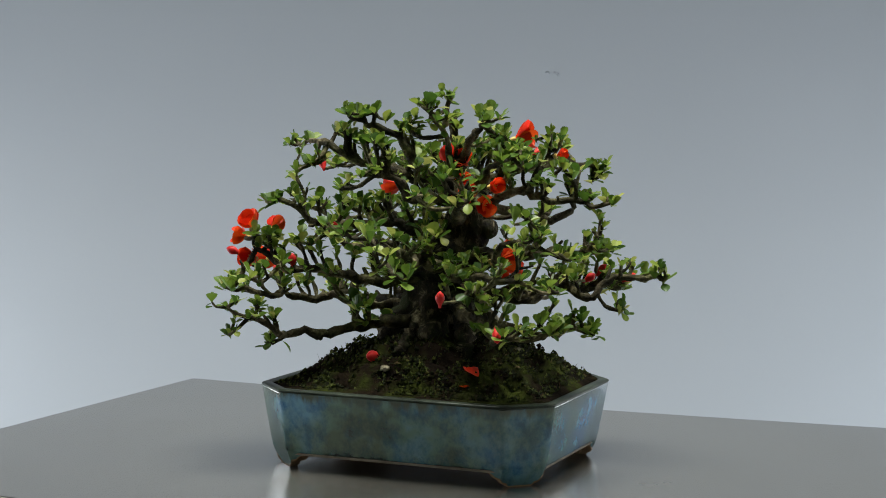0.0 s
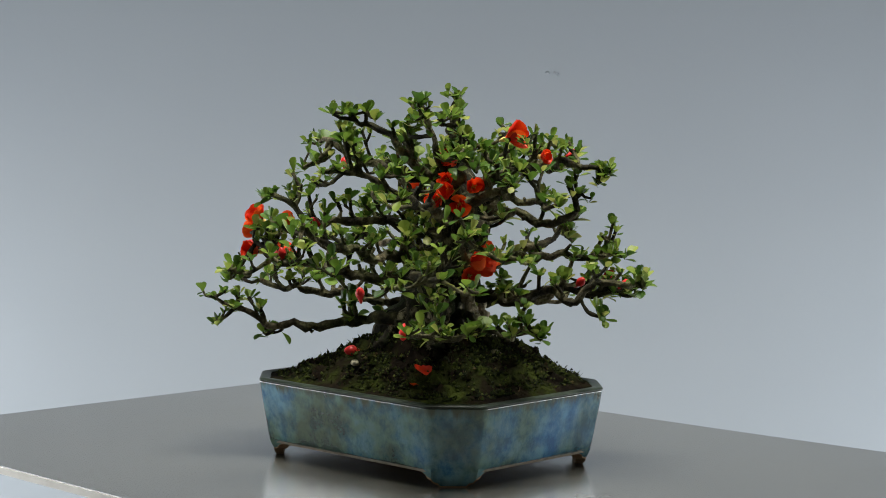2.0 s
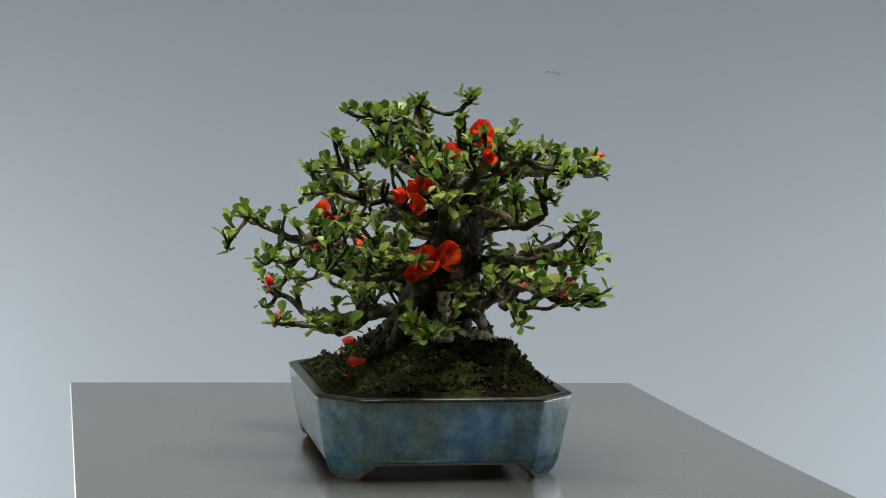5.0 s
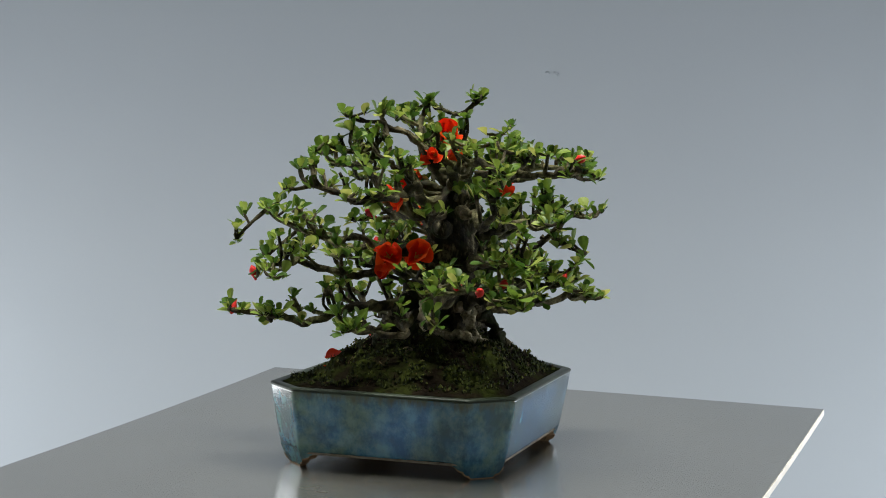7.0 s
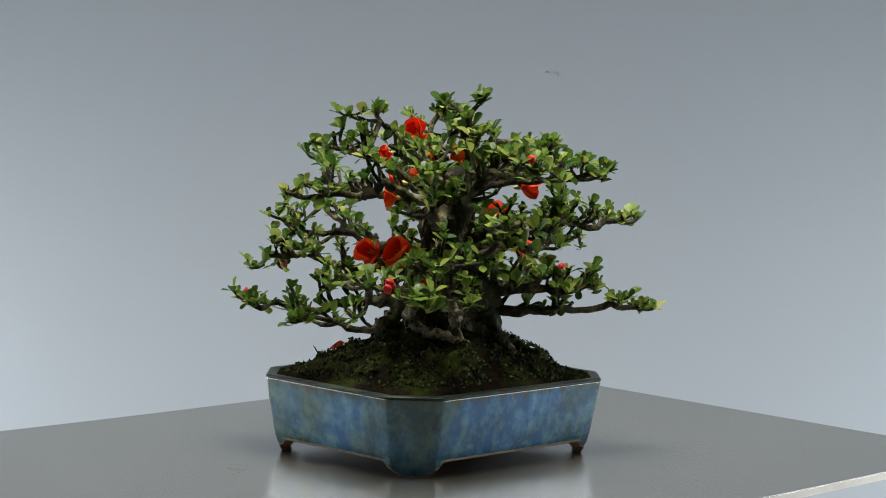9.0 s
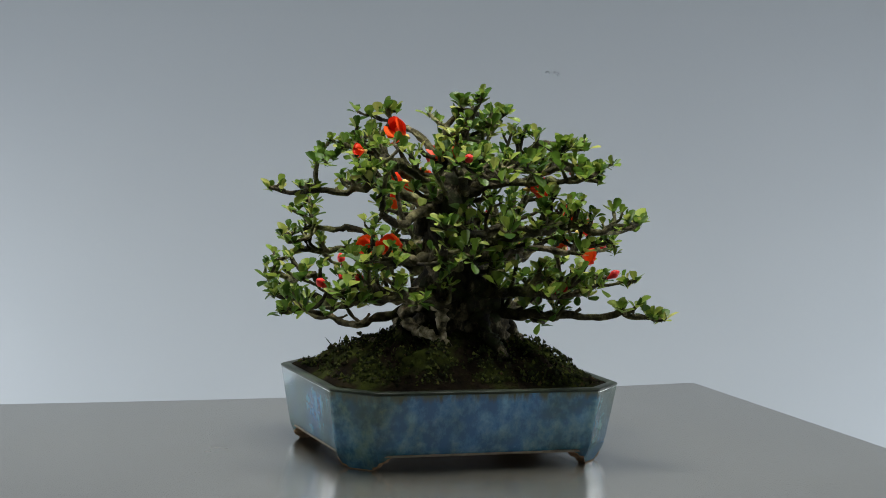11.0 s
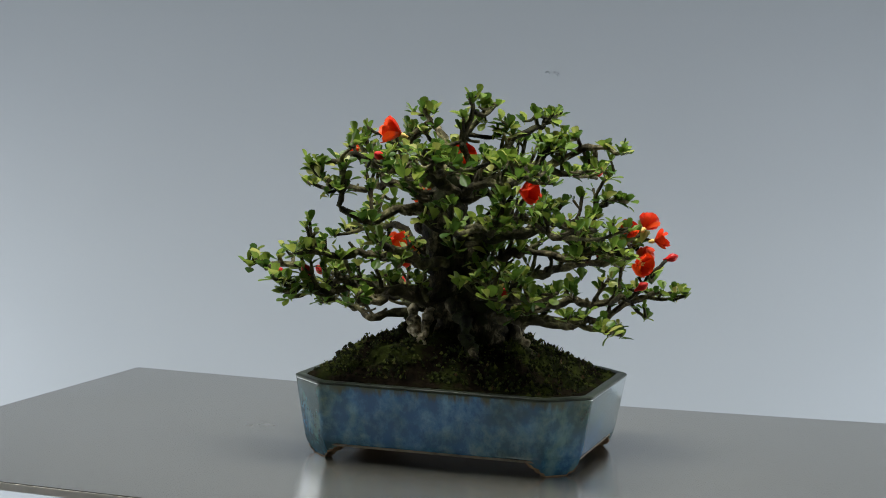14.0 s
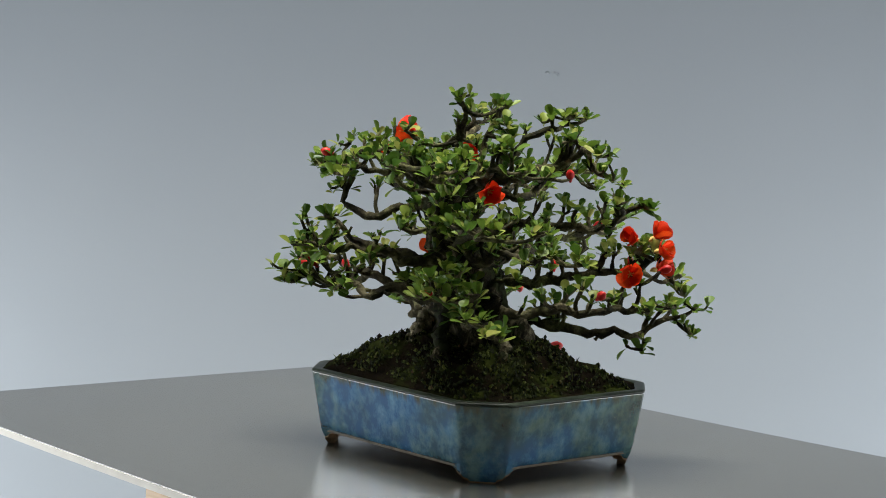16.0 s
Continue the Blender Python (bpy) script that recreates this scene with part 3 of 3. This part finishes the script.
def limb(root, bends, tips, r0=6.0, r1=2.0, spurs=1.0, size=10.8):
    """A crooked branch through its bends (millimetres) with shoots to its leafy tips and others along it: one part of the tree."""
    verts, faces = [], []
    path = spline([Vector(b) * MM for b in bends], 0.004)
    n = len(path)
    off = Vector((r0 * 7.3, n * 0.37, bends[-1][0] * 0.11))
    for i in range(1, n - 1):
        t = i / (n - 1)
        fade = min(1.0, 4 * t, 5 * (1 - t))
        q, k = path[i] * 34 + off, path[i] * 120 + off
        bend = Vector((noise.noise(q), noise.noise(q + Vector((9, 0, 0))), noise.noise(q + Vector((0, 9, 0))))) * 0.011
        kink = Vector((noise.noise(k), noise.noise(k + Vector((9, 0, 0))), noise.noise(k + Vector((0, 9, 0))))) * 0.0035
        path[i] = path[i] + (bend + kink) * fade
    radii = [(r0 * 0.88 + (r1 - r0 * 0.88) * (i / (n - 1)) ** 0.75) * MM * (1 + 0.3 * noise.noise((i * 0.55, r0, n))) for i in range(n)]
    tube(verts, faces, path, radii, 10, 0.5, r0)
    size *= MM
    end_way = (path[-1] - path[-3]).normalized()
    rosette(path[-1], end_way + Vector((0, 0, 0.9)), 7, size)
    for t in tips:
        t = Vector(t) * MM - Vector((0, 0, 0.006))
        k = min(range(n // 4, n), key=lambda i: (path[i] - t).length + (0.012 if path[i].z > t.z - 0.004 else 0))
        a = path[k]
        if (t - a).length < 0.004:
            rosette(t, Vector((0, 0, 1)), 6, size)
            continue
        shoot(verts, faces, a, t, max(radii[k] * 0.6, 0.0018), size)
        for _ in range(2):
            way = (Vector((RND.uniform(-1, 1), RND.uniform(-1, 1), RND.uniform(-0.2, 0.6))) + (a - t).normalized() * 0.6).normalized()
            end = t + way * RND.uniform(0.008, 0.014)
            twig(verts, faces, t, end, 0.0014, 0.0009)
            rosette(end, way * 0.5 + Vector((0, 0, 0.9)), RND.randrange(4, 7), size * 0.9)
    length = sum((path[i + 1] - path[i]).length for i in range(n - 1))
    for _ in range(int(length / 0.0098 * spurs * (0.8 if bends[-1][2] > 200 else 1.0))):
        i = min(max(int(n * RND.uniform(0.10, 0.97)), 1), n - 2)
        along = (path[i + 1] - path[i - 1]).normalized()
        side = along.cross(Vector((0, 0, 1))) * RND.choice((-1, 1))
        way = (along * RND.uniform(0.0, 0.7) + side * RND.uniform(0.0, 1.0) + Vector((0, 0, RND.uniform(0.05, 1.2) + (0.9 if path[i].z > 0.195 else 0.0)))).normalized()
        end = path[i] + way * RND.uniform(0.010, 0.030)
        if inside_crown(end):
            shoot(verts, faces, path[i], end, max(radii[i] * 0.45, 0.0016), size * RND.uniform(0.75, 1.0))
    PATHS.extend(path)
    # pruned stubs
    for _ in range(2):
        i = min(max(int(n * RND.uniform(0.3, 0.9)), 1), n - 2)
        way = Vector((RND.uniform(-1, 1), RND.uniform(-1, 1), RND.uniform(-0.4, 1))).normalized()
        twig(verts, faces, path[i], path[i] + way * RND.uniform(0.006, 0.012), radii[i] * 0.55, radii[i] * 0.4)
    return link_mesh("limb", verts, faces, BARK, root)


def stalk(root, at):
    """A thin stalk from the nearest wood to a flower or bud."""
    at = Vector(at) * MM
    near = min(PATHS, key=lambda p: (p - at).length + 0.3 * max(0.0, p.z - at.z))
    if (near - at).length < 0.006:
        return
    verts, faces = [], []
    twig(verts, faces, near, at, 0.0017, 0.0011)
    link_mesh("flower_stalk", verts, faces, BARK, root)


def petal_mesh(k):
    """A broad thin petal, crumpled a little differently for each k."""
    verts, faces = [], []
    prof = ((0.0, 0.10), (0.15, 0.20), (0.35, 0.38), (0.55, 0.50), (0.75, 0.53), (0.90, 0.42), (1.0, 0.20))
    for y, w in prof:
        for s in (-1, -0.6, -0.2, 0.2, 0.6, 1):
            crumple = 0.16 * y * noise.noise((s * 1.6 + k * 5, y * 2.6, k * 3.0))
            verts.append((w * s + 0.06 * y * noise.noise((y * 3, k * 7.0, s)), y + 0.05 * y * noise.noise((s * 3, k, 2)), 0.22 * y * y + 0.30 * abs(s) ** 2 * w + crumple))
    for i in range(len(prof) - 1):
        for q in range(5):
            a = i * 6 + q
            faces.append((a, a + 1, a + 7, a + 6))
    me = bpy.data.meshes.new("petal")
    me.from_pydata(verts, [], faces)
    me.polygons.foreach_set("use_smooth", [True] * len(me.polygons))
    me.materials.append(PETAL)
    return me


PETAL_MESHES = [petal_mesh(k) for k in range(5)]


def flower(root, at, way, size=13.0, spread=48):
    """An open red quince flower: five cupped petals about a tuft of stamens."""
    at, way = Vector(at) * MM, Vector(way).normalized()
    BLOOMS.extend((at + way * 0.009, at + way * 0.020))
    if math.hypot(at.x, at.y) < 0.08:
        BLOOMS.extend((at + way * 0.032, at + way * 0.044, at + way * 0.056))
    m = way.to_track_quat("Z", "Y").to_matrix().to_4x4()
    verts, faces = [], []
    for i in range(9):
        a = i * 2.4
        tip = Vector((math.cos(a) * 0.25 * (i / 9), math.sin(a) * 0.25 * (i / 9), 0.42)) * size * MM
        tube(verts, faces, [Vector((0, 0, 0)), tip * 0.6, tip], [0.0003, 0.0003, 0.0006], 4, 0.0)
    tube(verts, faces, [Vector((0, 0, -0.35)) * size * MM, Vector((0, 0, -0.1)) * size * MM, Vector((0, 0, 0.03)) * size * MM], [0.0010, 0.0022, 0.0016], 6, 0.0)
    head = link_mesh("flower", verts, faces, STAMEN, root, "open orange-red quince flower")
    m.translation = at
    head.matrix_local = m
    for i in range(5):
        ob = new("petal", PETAL_MESHES[(i + int(size)) % 5])
        ob.parent = head
        tilt = spread + RND.uniform(-24, 20)
        ob.matrix_local = pose(0, 0, 0, 0, 0, i * 72 + RND.uniform(-10, 10)) @ pose(0, 0, 0, 90 - tilt) @ Matrix.Scale(size * MM * RND.uniform(0.85, 1.1), 4)
    return head


def bud(root, at, way, size=9.0):
    at, way = Vector(at) * MM, Vector(way).normalized()
    verts, faces = [], []
    s = size * MM
    path = [at + way * s * k for k in (-0.35, -0.1, 0.1, 0.35, 0.6, 0.85, 1.0)]
    tube(verts, faces, path, [s * k for k in (0.10, 0.16, 0.24, 0.36, 0.36, 0.22, 0.05)], 10, 0.06)
    return link_mesh("flower_bud", verts, faces, BUD, root, "closed deep red flower bud")


def trunk(root):
    verts, faces = [], []
    path = spline([Vector(p) * MM for p in ((-13, -12, 78), (-12, -11, 100), (-8, -8, 125), (0, -5, 150), (8, -3, 178), (5, 0, 203), (0, 2, 222))], 0.004)
    n = len(path)
    knots = ((0.0, 0.042), (0.16, 0.035), (0.34, 0.027), (0.52, 0.0215), (0.72, 0.0185), (0.86, 0.014), (1.0, 0.007))
    radii = []
    for i in range(n):
        t = i / (n - 1)
        for (t0, a), (t1, b) in zip(knots, knots[1:]):
            if t0 <= t <= t1:
                radii.append((a + (b - a) * (t - t0) / (t1 - t0)))
                break
    tube(verts, faces, path, radii, 40, 0.35, 2.0)
    for i, v in enumerate(verts):
        c = path[min(i // 40, n - 1)]
        d = v - c
        ang = math.atan2(d.y, d.x)
        flute = 0.30 * math.sin(5 * ang + v.z * 40) * max(0.0, 1 - (v.z - 0.078) / 0.07)
        verts[i] = c + d * (1 + flute + 0.26 * noise.noise(v * 75) + 0.16 * noise.noise(v * 190) + 0.09 * noise.noise(v * 420))
    return link_mesh("trunk", verts, faces, TRUNK_BARK, root, "gnarled grey-brown trunk with mossy bark")


def root_part(root, bends, r0, r1, mat=ROOT_BARK):
    verts, faces = [], []
    path = spline([Vector(b) * MM for b in bends], 0.0016)
    n = len(path)
    path = [p + Vector((noise.noise(p * 110), noise.noise(p * 110 + Vector((7, 0, 0))), noise.noise(p * 110 + Vector((0, 7, 0))))) * 0.004 for p in path]
    tube(verts, faces, path, [(r0 + (r1 - r0) * i / n) * MM * (1 + 0.45 * noise.noise((i * 0.3, r0, 3)) + 0.2 * noise.noise((i * 0.9, r0, 5))) for i in range(n)], 18, 0.8, r1)
    return link_mesh("surface_root", verts, faces, mat, root, "knobbly exposed root")


def knot(root, at, way, r):
    at, way = Vector(at) * MM, Vector(way).normalized()
    verts, faces = [], []
    tube(verts, faces, [at - way * 0.006, at, at + way * 0.003, at + way * 0.0032, at + way * 0.0015, at + way * 0.0012], [r * MM * k for k in (1.25, 1.15, 0.95, 0.7, 0.6, 0.1)], 16, 0.15)
    return link_mesh("pruning_scar", verts, faces, TRUNK_BARK, root, "round healed pruning scar")


def tree():
    root = tagged(new("bonsai_tree"), "flowering quince bonsai with gnarled limbs, small green leaves and red flowers", "bonsai tree")
    trunk(root)
    knot(root, (26, -14, 177), (0.85, -0.5, 0.1), 6.5)
    knot(root, (-14, 20, 158), (-0.5, 0.8, 0.1), 6)
    root_part(root, ((16, -20, 128), (29, -25, 112), (29, -22, 102), (30, -6, 97), (29, 9, 94), (27, 16, 88)), 4.2, 3.6)
    root_part(root, ((-22, -24, 116), (-33, -42, 100), (-44, -58, 78)), 4.5, 3.5, TRUNK_BARK)
    # old roots that stand round the foot of the trunk like columns
    root_part(root, ((2, -30, 128), (6, -44, 110), (8, -54, 98), (8, -62, 84)), 7, 6, TRUNK_BARK)
    root_part(root, ((-2, 14, 126), (-6, 26, 106), (-8, 36, 90), (-10, 44, 80)), 6.5, 5, TRUNK_BARK)
    root_part(root, ((-34, 6, 124), (-42, 12, 104), (-50, 16, 90), (-58, 20, 78)), 7, 5, TRUNK_BARK)
    root_part(root, ((16, 2, 124), (22, 10, 106), (26, 20, 92), (28, 30, 82)), 4.5, 3.5)
    # low tier
    limb(root, ((-10, -15, 118), (-60, -30, 106), (-108, -55, 99), (-150, -75, 112)), ((-166, -78, 126), (-138, -43, 96), (-164, -78, 106)), 6.5, 2, 0.7)
    limb(root, ((-15, -10, 135), (-70, -35, 138), (-120, -48, 148), (-148, -45, 160)), ((-148, -92, 149), (-120, -52, 156), (-150, -42, 178), (-165, -60, 138), (-136, -25, 172)), 6, 2)
    limb(root, ((-14, 6, 122), (-70, 0, 116), (-120, -8, 120), (-160, -15, 128)), ((-175, -18, 134), (-174, 26, 136), (-140, 20, 140)), 6, 2, 0.8)
    limb(root, ((0, -18, 120), (15, -70, 116), (28, -130, 112), (34, -162, 114)), ((34, -171, 121), (68, -143, 122), (74, -133, 124)), 6, 2, 0.8)
    limb(root, ((8, -14, 112), (55, -46, 106), (98, -84, 110)), ((101, -88, 114), (80, -88, 116)), 4.5, 1.8, 0.6)
    limb(root, ((12, -3, 124), (65, -10, 128), (120, -20, 138), (152, -27, 146)), ((158, -27, 149), (126, -23, 124), (145, -2, 150)), 6, 2)
    limb(root, ((12, 5, 120), (65, 25, 124), (115, 32, 134)), ((137, 33, 144), (128, 24, 142), (133, 37, 136), (77, 47, 135)), 6, 2)
    limb(root, ((-5, 15, 128), (-30, 60, 130), (-46, 93, 134)), ((-46, 98, 138), (-67, 86, 143), (-17, 87, 139), (-2, 44, 145), (-30, 70, 150)), 6, 2, 1.5)
    limb(root, ((-12, 12, 116), (-50, 60, 110), (-96, 114, 114)), ((-96, 130, 121), (-101, 117, 118), (-70, 110, 128)), 6, 2, 0.7)
    # middle tier
    limb(root, ((-5, -5, 170), (-60, -30, 178), (-105, -45, 186), (-132, -50, 198)), ((-141, -50, 202), (-90, -79, 181), (-120, -30, 205)), 6, 2)
    limb(root, ((-8, -15, 150), (-30, -70, 158), (-50, -122, 168), (-60, -145, 184)), ((-79, -145, 190), (-52, -169, 166), (-35, -145, 155)), 6, 2)
    limb(root, ((4, -18, 142), (12, -70, 142), (20, -120, 148), (45, -138, 150)), ((72, -138, 149), (10, -150, 150), (-5, -125, 158)), 5, 2, 0.9)
    limb(root, ((5, -15, 148), (35, -65, 162), (58, -105, 172)), ((55, -120, 185), (50, -121, 199), (81, -114, 170), (90, -85, 168)), 5.5, 2)
    limb(root, ((12, 5, 148), (60, 20, 153), (115, 40, 160)), ((124, 40, 165), (89, 36, 163), (118, 20, 168)), 6, 2)
    limb(root, ((8, 12, 150), (45, 50, 162), (72, 70, 184)), ((67, 70, 176), (75, 70, 194), (63, 91, 170), (47, 48, 156)), 5.5, 2)
    limb(root, ((0, 15, 170), (-10, 50, 180), (-28, 78, 186)), ((-26, 73, 192), (29, 33, 190), (10, 70, 186)), 5.5, 2, 1.4)
    limb(root, ((-8, 12, 162), (-50, 65, 174), (-85, 105, 183)), ((-73, 121, 192), (-118, 82, 190), (-91, 104, 190), (-60, 50, 186)), 6, 2, 1.3)
    limb(root, ((-12, 5, 150), (-60, 25, 158), (-105, 45, 164)), ((-110, 60, 172), (-128, 40, 165), (-90, 20, 172)), 5.5, 2, 1.3)
    # crown
    limb(root, ((-3, 0, 202), (-45, -12, 220), (-88, -12, 232), (-115, 0, 240)), ((-123, 14, 243), (-121, -20, 224), (-109, -20, 229), (-93, -10, 253)), 6.5, 2)
    limb(root, ((-20, -6, 214), (-50, -25, 240), (-72, -40, 260)), ((-82, -55, 269), (-63, -32, 269), (-75, -28, 270)), 5, 1.8, 0.7)
    limb(root, ((0, 0, 205), (-6, 4, 240), (-8, 14, 274)), ((-8, 18, 283), (-31, -23, 277), (29, 31, 256)), 5.5, 1.6, 0.5, 10)
    limb(root, ((-4, -4, 208), (-12, -25, 240), (-24, -23, 270)), ((-9, -46, 268), (-40, -5, 262), (-23, -22, 276)), 4.5, 1.6, 0.6, 11)
    limb(root, ((0, -5, 208), (12, -35, 238), (20, -60, 260)), ((23, -59, 272), (18, -85, 266), (39, -77, 238), (49, -58, 236)), 5.5, 1.8, 0.8)
    limb(root, ((6, -2, 208), (45, -8, 222), (85, 10, 230), (106, 25, 224)), ((69, -21, 257), (78, -12, 252), (81, 27, 244), (113, 26, 228), (104, 24, 220)), 6, 2)
    limb(root, ((10, 2, 190), (45, 8, 188), (74, 14, 184), (88, 18, 194), (84, 16, 212)), ((92, 22, 212),), 5.5, 2.2, 0.35)
    limb(root, ((8, -8, 195), (55, -45, 203), (94, -66, 202)), ((76, -74, 234), (112, -88, 210), (98, -60, 214)), 6, 2)
    limb(root, ((0, -12, 186), (0, -70, 193), (3, -112, 206)), ((-11, -120, 226), (8, -129, 211), (-30, -95, 212)), 5.5, 2)
    limb(root, ((-6, -8, 196), (-40, -55, 206), (-62, -82, 220)), ((-70, -95, 226), (-50, -70, 236), (-85, -70, 214)), 5, 2)
    limb(root, ((2, 10, 204), (15, 45, 219), (8, 82, 224)), ((33, 56, 243), (5, 89, 231), (-20, 60, 236)), 5, 2)
    limb(root, ((-6, 6, 206), (-45, 40, 218), (-80, 58, 222)), ((-88, 62, 230), (-60, 45, 244), (-95, 40, 226)), 5, 2)
    limb(root, ((4, 8, 206), (28, 45, 217), (48, 74, 221), (60, 90, 223)), ((58, 84, 233), (40, 100, 224), (70, 78, 238), (24, 94, 236)), 4.5, 1.8, 0.8)
    limb(root, ((2, -12, 204), (24, -58, 226), (38, -94, 236)), ((44, -102, 246), (30, -105, 238), (50, -92, 232)), 4.5, 1.8, 0.7)
    limb(root, ((-4, 8, 202), (-22, 50, 213), (-40, 90, 220)), ((-46, 108, 230), (-34, 104, 226), (-54, 98, 222), (-30, 80, 238)), 4.5, 1.8, 0.8)
    # short leafy shoots out of the old wood
    for _ in range(30):
        verts, faces = [], []
        z, a = RND.uniform(0.135, 0.225), RND.uniform(0, 6.283)
        c = Vector((-0.013 + (z - 0.1) * 0.22, -0.011 + (z - 0.1) * 0.1, z))
        way = Vector((math.cos(a), math.sin(a), RND.uniform(0.0, 0.6)))
        shoot(verts, faces, c + way * 0.012, c + way * RND.uniform(0.026, 0.052), 0.0022, 0.0104)
        link_mesh("twig", verts, faces, BARK, root)
    # flowers and buds
    for at, way, size in (((43, -13, 246), (0.9, 0.0, 0.35), 17), ((74, -22, 234), (0.9, -0.3, 0.2), 9), ((32, -52, 155), (0.9, -0.3, 0.25), 20), ((29, -33, 155), (0.93, 0.15, 0.25), 20), ((-3, -8, 229), (-0.2, 0.85, 0.4), 13),
                          ((31, -53, 146), (0.6, -0.8, -0.1), 10), ((-44, 34, 207), (-0.7, 0.7, 0.1), 16), ((3, -27, 214), (0.1, -1, 0.1), 12), ((4, -16, 228), (-0.1, -1, 0.2), 14),
                          ((10, -38, 207), (-0.2, -1, 0.1), 12), ((25, -35, 210), (0.6, -0.8, 0.1), 13), ((4, -46, 201), (-0.2, -1, 0), 13), ((19, -42, 198), (0.3, -1, -0.1), 12),
                          ((-151, -35, 152), (-0.5, -0.8, 0.1), 15), ((-143, -7, 150), (-0.3, 0.9, 0.1), 14), ((-151, -29, 176), (-0.6, -0.5, 0.6), 14), ((-139, -24, 174), (0.2, 0.8, 0.4), 13),
                          ((-158, -24, 167), (-0.9, 0.2, 0.2), 14)):
        stalk(root, at)
        flower(root, at, way, size * 0.92)
    for at, way in (((-120, -54, 150), (-0.1, -0.3, 1)), ((-166, -10, 154), (-0.9, 0.1, 0.3)), ((29, -167, 119), (0.1, -0.3, -1)),
                    ((-10, -153, 135), (0, -0.3, 1)), ((131, 6, 139), (0.8, 0.1, 0.5)), ((-104, 19, 219), (-0.2, 0.5, 0.6)),
                    ((62, 82, 232), (0.6, 0.6, 0.3)), ((112, 24, 142), (0.5, 0.3, 0.6)), ((100, -5, 139), (0.6, -0.3, 0.5)), ((-27, 86, 134), (-0.2, 0.7, 0.5)),
                    ((-136, 33, 135), (-0.7, 0.4, 0.5)), ((-88, -60, 178), (-0.4, -0.6, 0.4))):
        stalk(root, at)
        bud(root, at, way)
    LEAVES[:] = [q for q in LEAVES if all((q[0] @ Vector((0, 0.5, 0)) - b).length > 0.0098 for b in BLOOMS)]
    # leaves: those at the outside of the crown one by one, the rest joined
    centre = Vector((0, -0.01, 0.15))
    order = sorted(range(len(LEAVES)), key=lambda i: -(LEAVES[i][0].translation - centre).length)
    meshes = []
    for vs, fs in LEAF_SHAPES:
        me = bpy.data.meshes.new("leaf")
        me.from_pydata(vs, [], fs)
        me.polygons.foreach_set("use_smooth", [True] * len(me.polygons))
        me.materials.append(LEAF)
        meshes.append(me)
    for i in order[:300]:
        m, k = LEAVES[i]
        ob = new("leaf", meshes[k])
        ob.parent = root
        ob.matrix_local = m
    allv, allf = [], []
    for i in order[300:]:
        m, k = LEAVES[i]
        vs, fs = LEAF_SHAPES[k]
        base = len(allv)
        allv += [m @ Vector(v) for v in vs]
        allf += [tuple(base + q for q in f) for f in fs]
    tagged(link_mesh("inner_leaves", allv, allf, LEAF, root, "many small green quince leaves"), kind="stuff")
    return root


def fallen_petal(at, turn, size):
    me = PETAL_MESHES[1].copy()
    me.transform(Matrix.Scale(size * MM, 4) @ pose(0, -0.5, 0))
    me.name = "fallen_petal"
    return tagged(new("fallen_petal", me), "wilting red petal lying on the dark soil", "petal", "fallen petals"), Matrix.Translation(Vector(at) * MM) @ pose(0, 0, 0, 10, 6, turn)


def fallen_bud(at, way):
    ob = bud(None, (0, 0, 0), way, 12)
    ob.name = "fallen_bud"
    return tagged(ob, "plump red flower bud resting on the soil", "flower bud"), Matrix.Translation(Vector(at) * MM)


def pebble(at, r):
    verts, faces = [], []
    tube(verts, faces, [Vector((0, 0, z * r * MM)) for z in (-0.6, -0.4, 0.0, 0.35, 0.55, 0.6)], [r * MM * k for k in (0.3, 0.8, 1.0, 0.8, 0.4, 0.1)], 12, 0.3)
    return tagged(link_mesh("pebble", verts, faces, ROOT_BARK), "small pale grey stone on the mossy soil", "stone"), Matrix.Translation(Vector(at) * MM)


POT_M = LEAN @ pose(*POT_AT, 0, 0, 0, POT_YAW)
BOARD_M = LEAN @ pose(*BOARD_AT, 0, 0, 0, BOARD_YAW)
PLINTH_M = pose(0, 0, 0, 0, 0, BOARD_YAW)
the_board, the_plinth, the_pot, the_soil, the_tree = board(), plinth(), pot(), soil(), tree()
MOVING = [(the_board, BOARD_M), (the_plinth, PLINTH_M), (the_pot, POT_M), (the_soil, POT_M), (the_tree, Matrix()),
          fallen_petal(Vector(soil_top(14, -93)) + Vector((0, 0, 1.5)), 40, 13), fallen_petal(soil_top(9, -96), 150, 8), fallen_bud(Vector(soil_top(-56, -53)) + Vector((0, 0, 0.5)), (-0.5, -0.65, 0.1)), pebble(soil_top(48, -38), 4.5),
          pebble(soil_top(-50, -72), 4)]


def motions():
    """The board turns and carries everything on it."""
    for ob, m in MOVING:
        walk(ob, [(t, pose(0, 0, 0, 0, 0, a) @ m) for t, a in TURN])


motions()
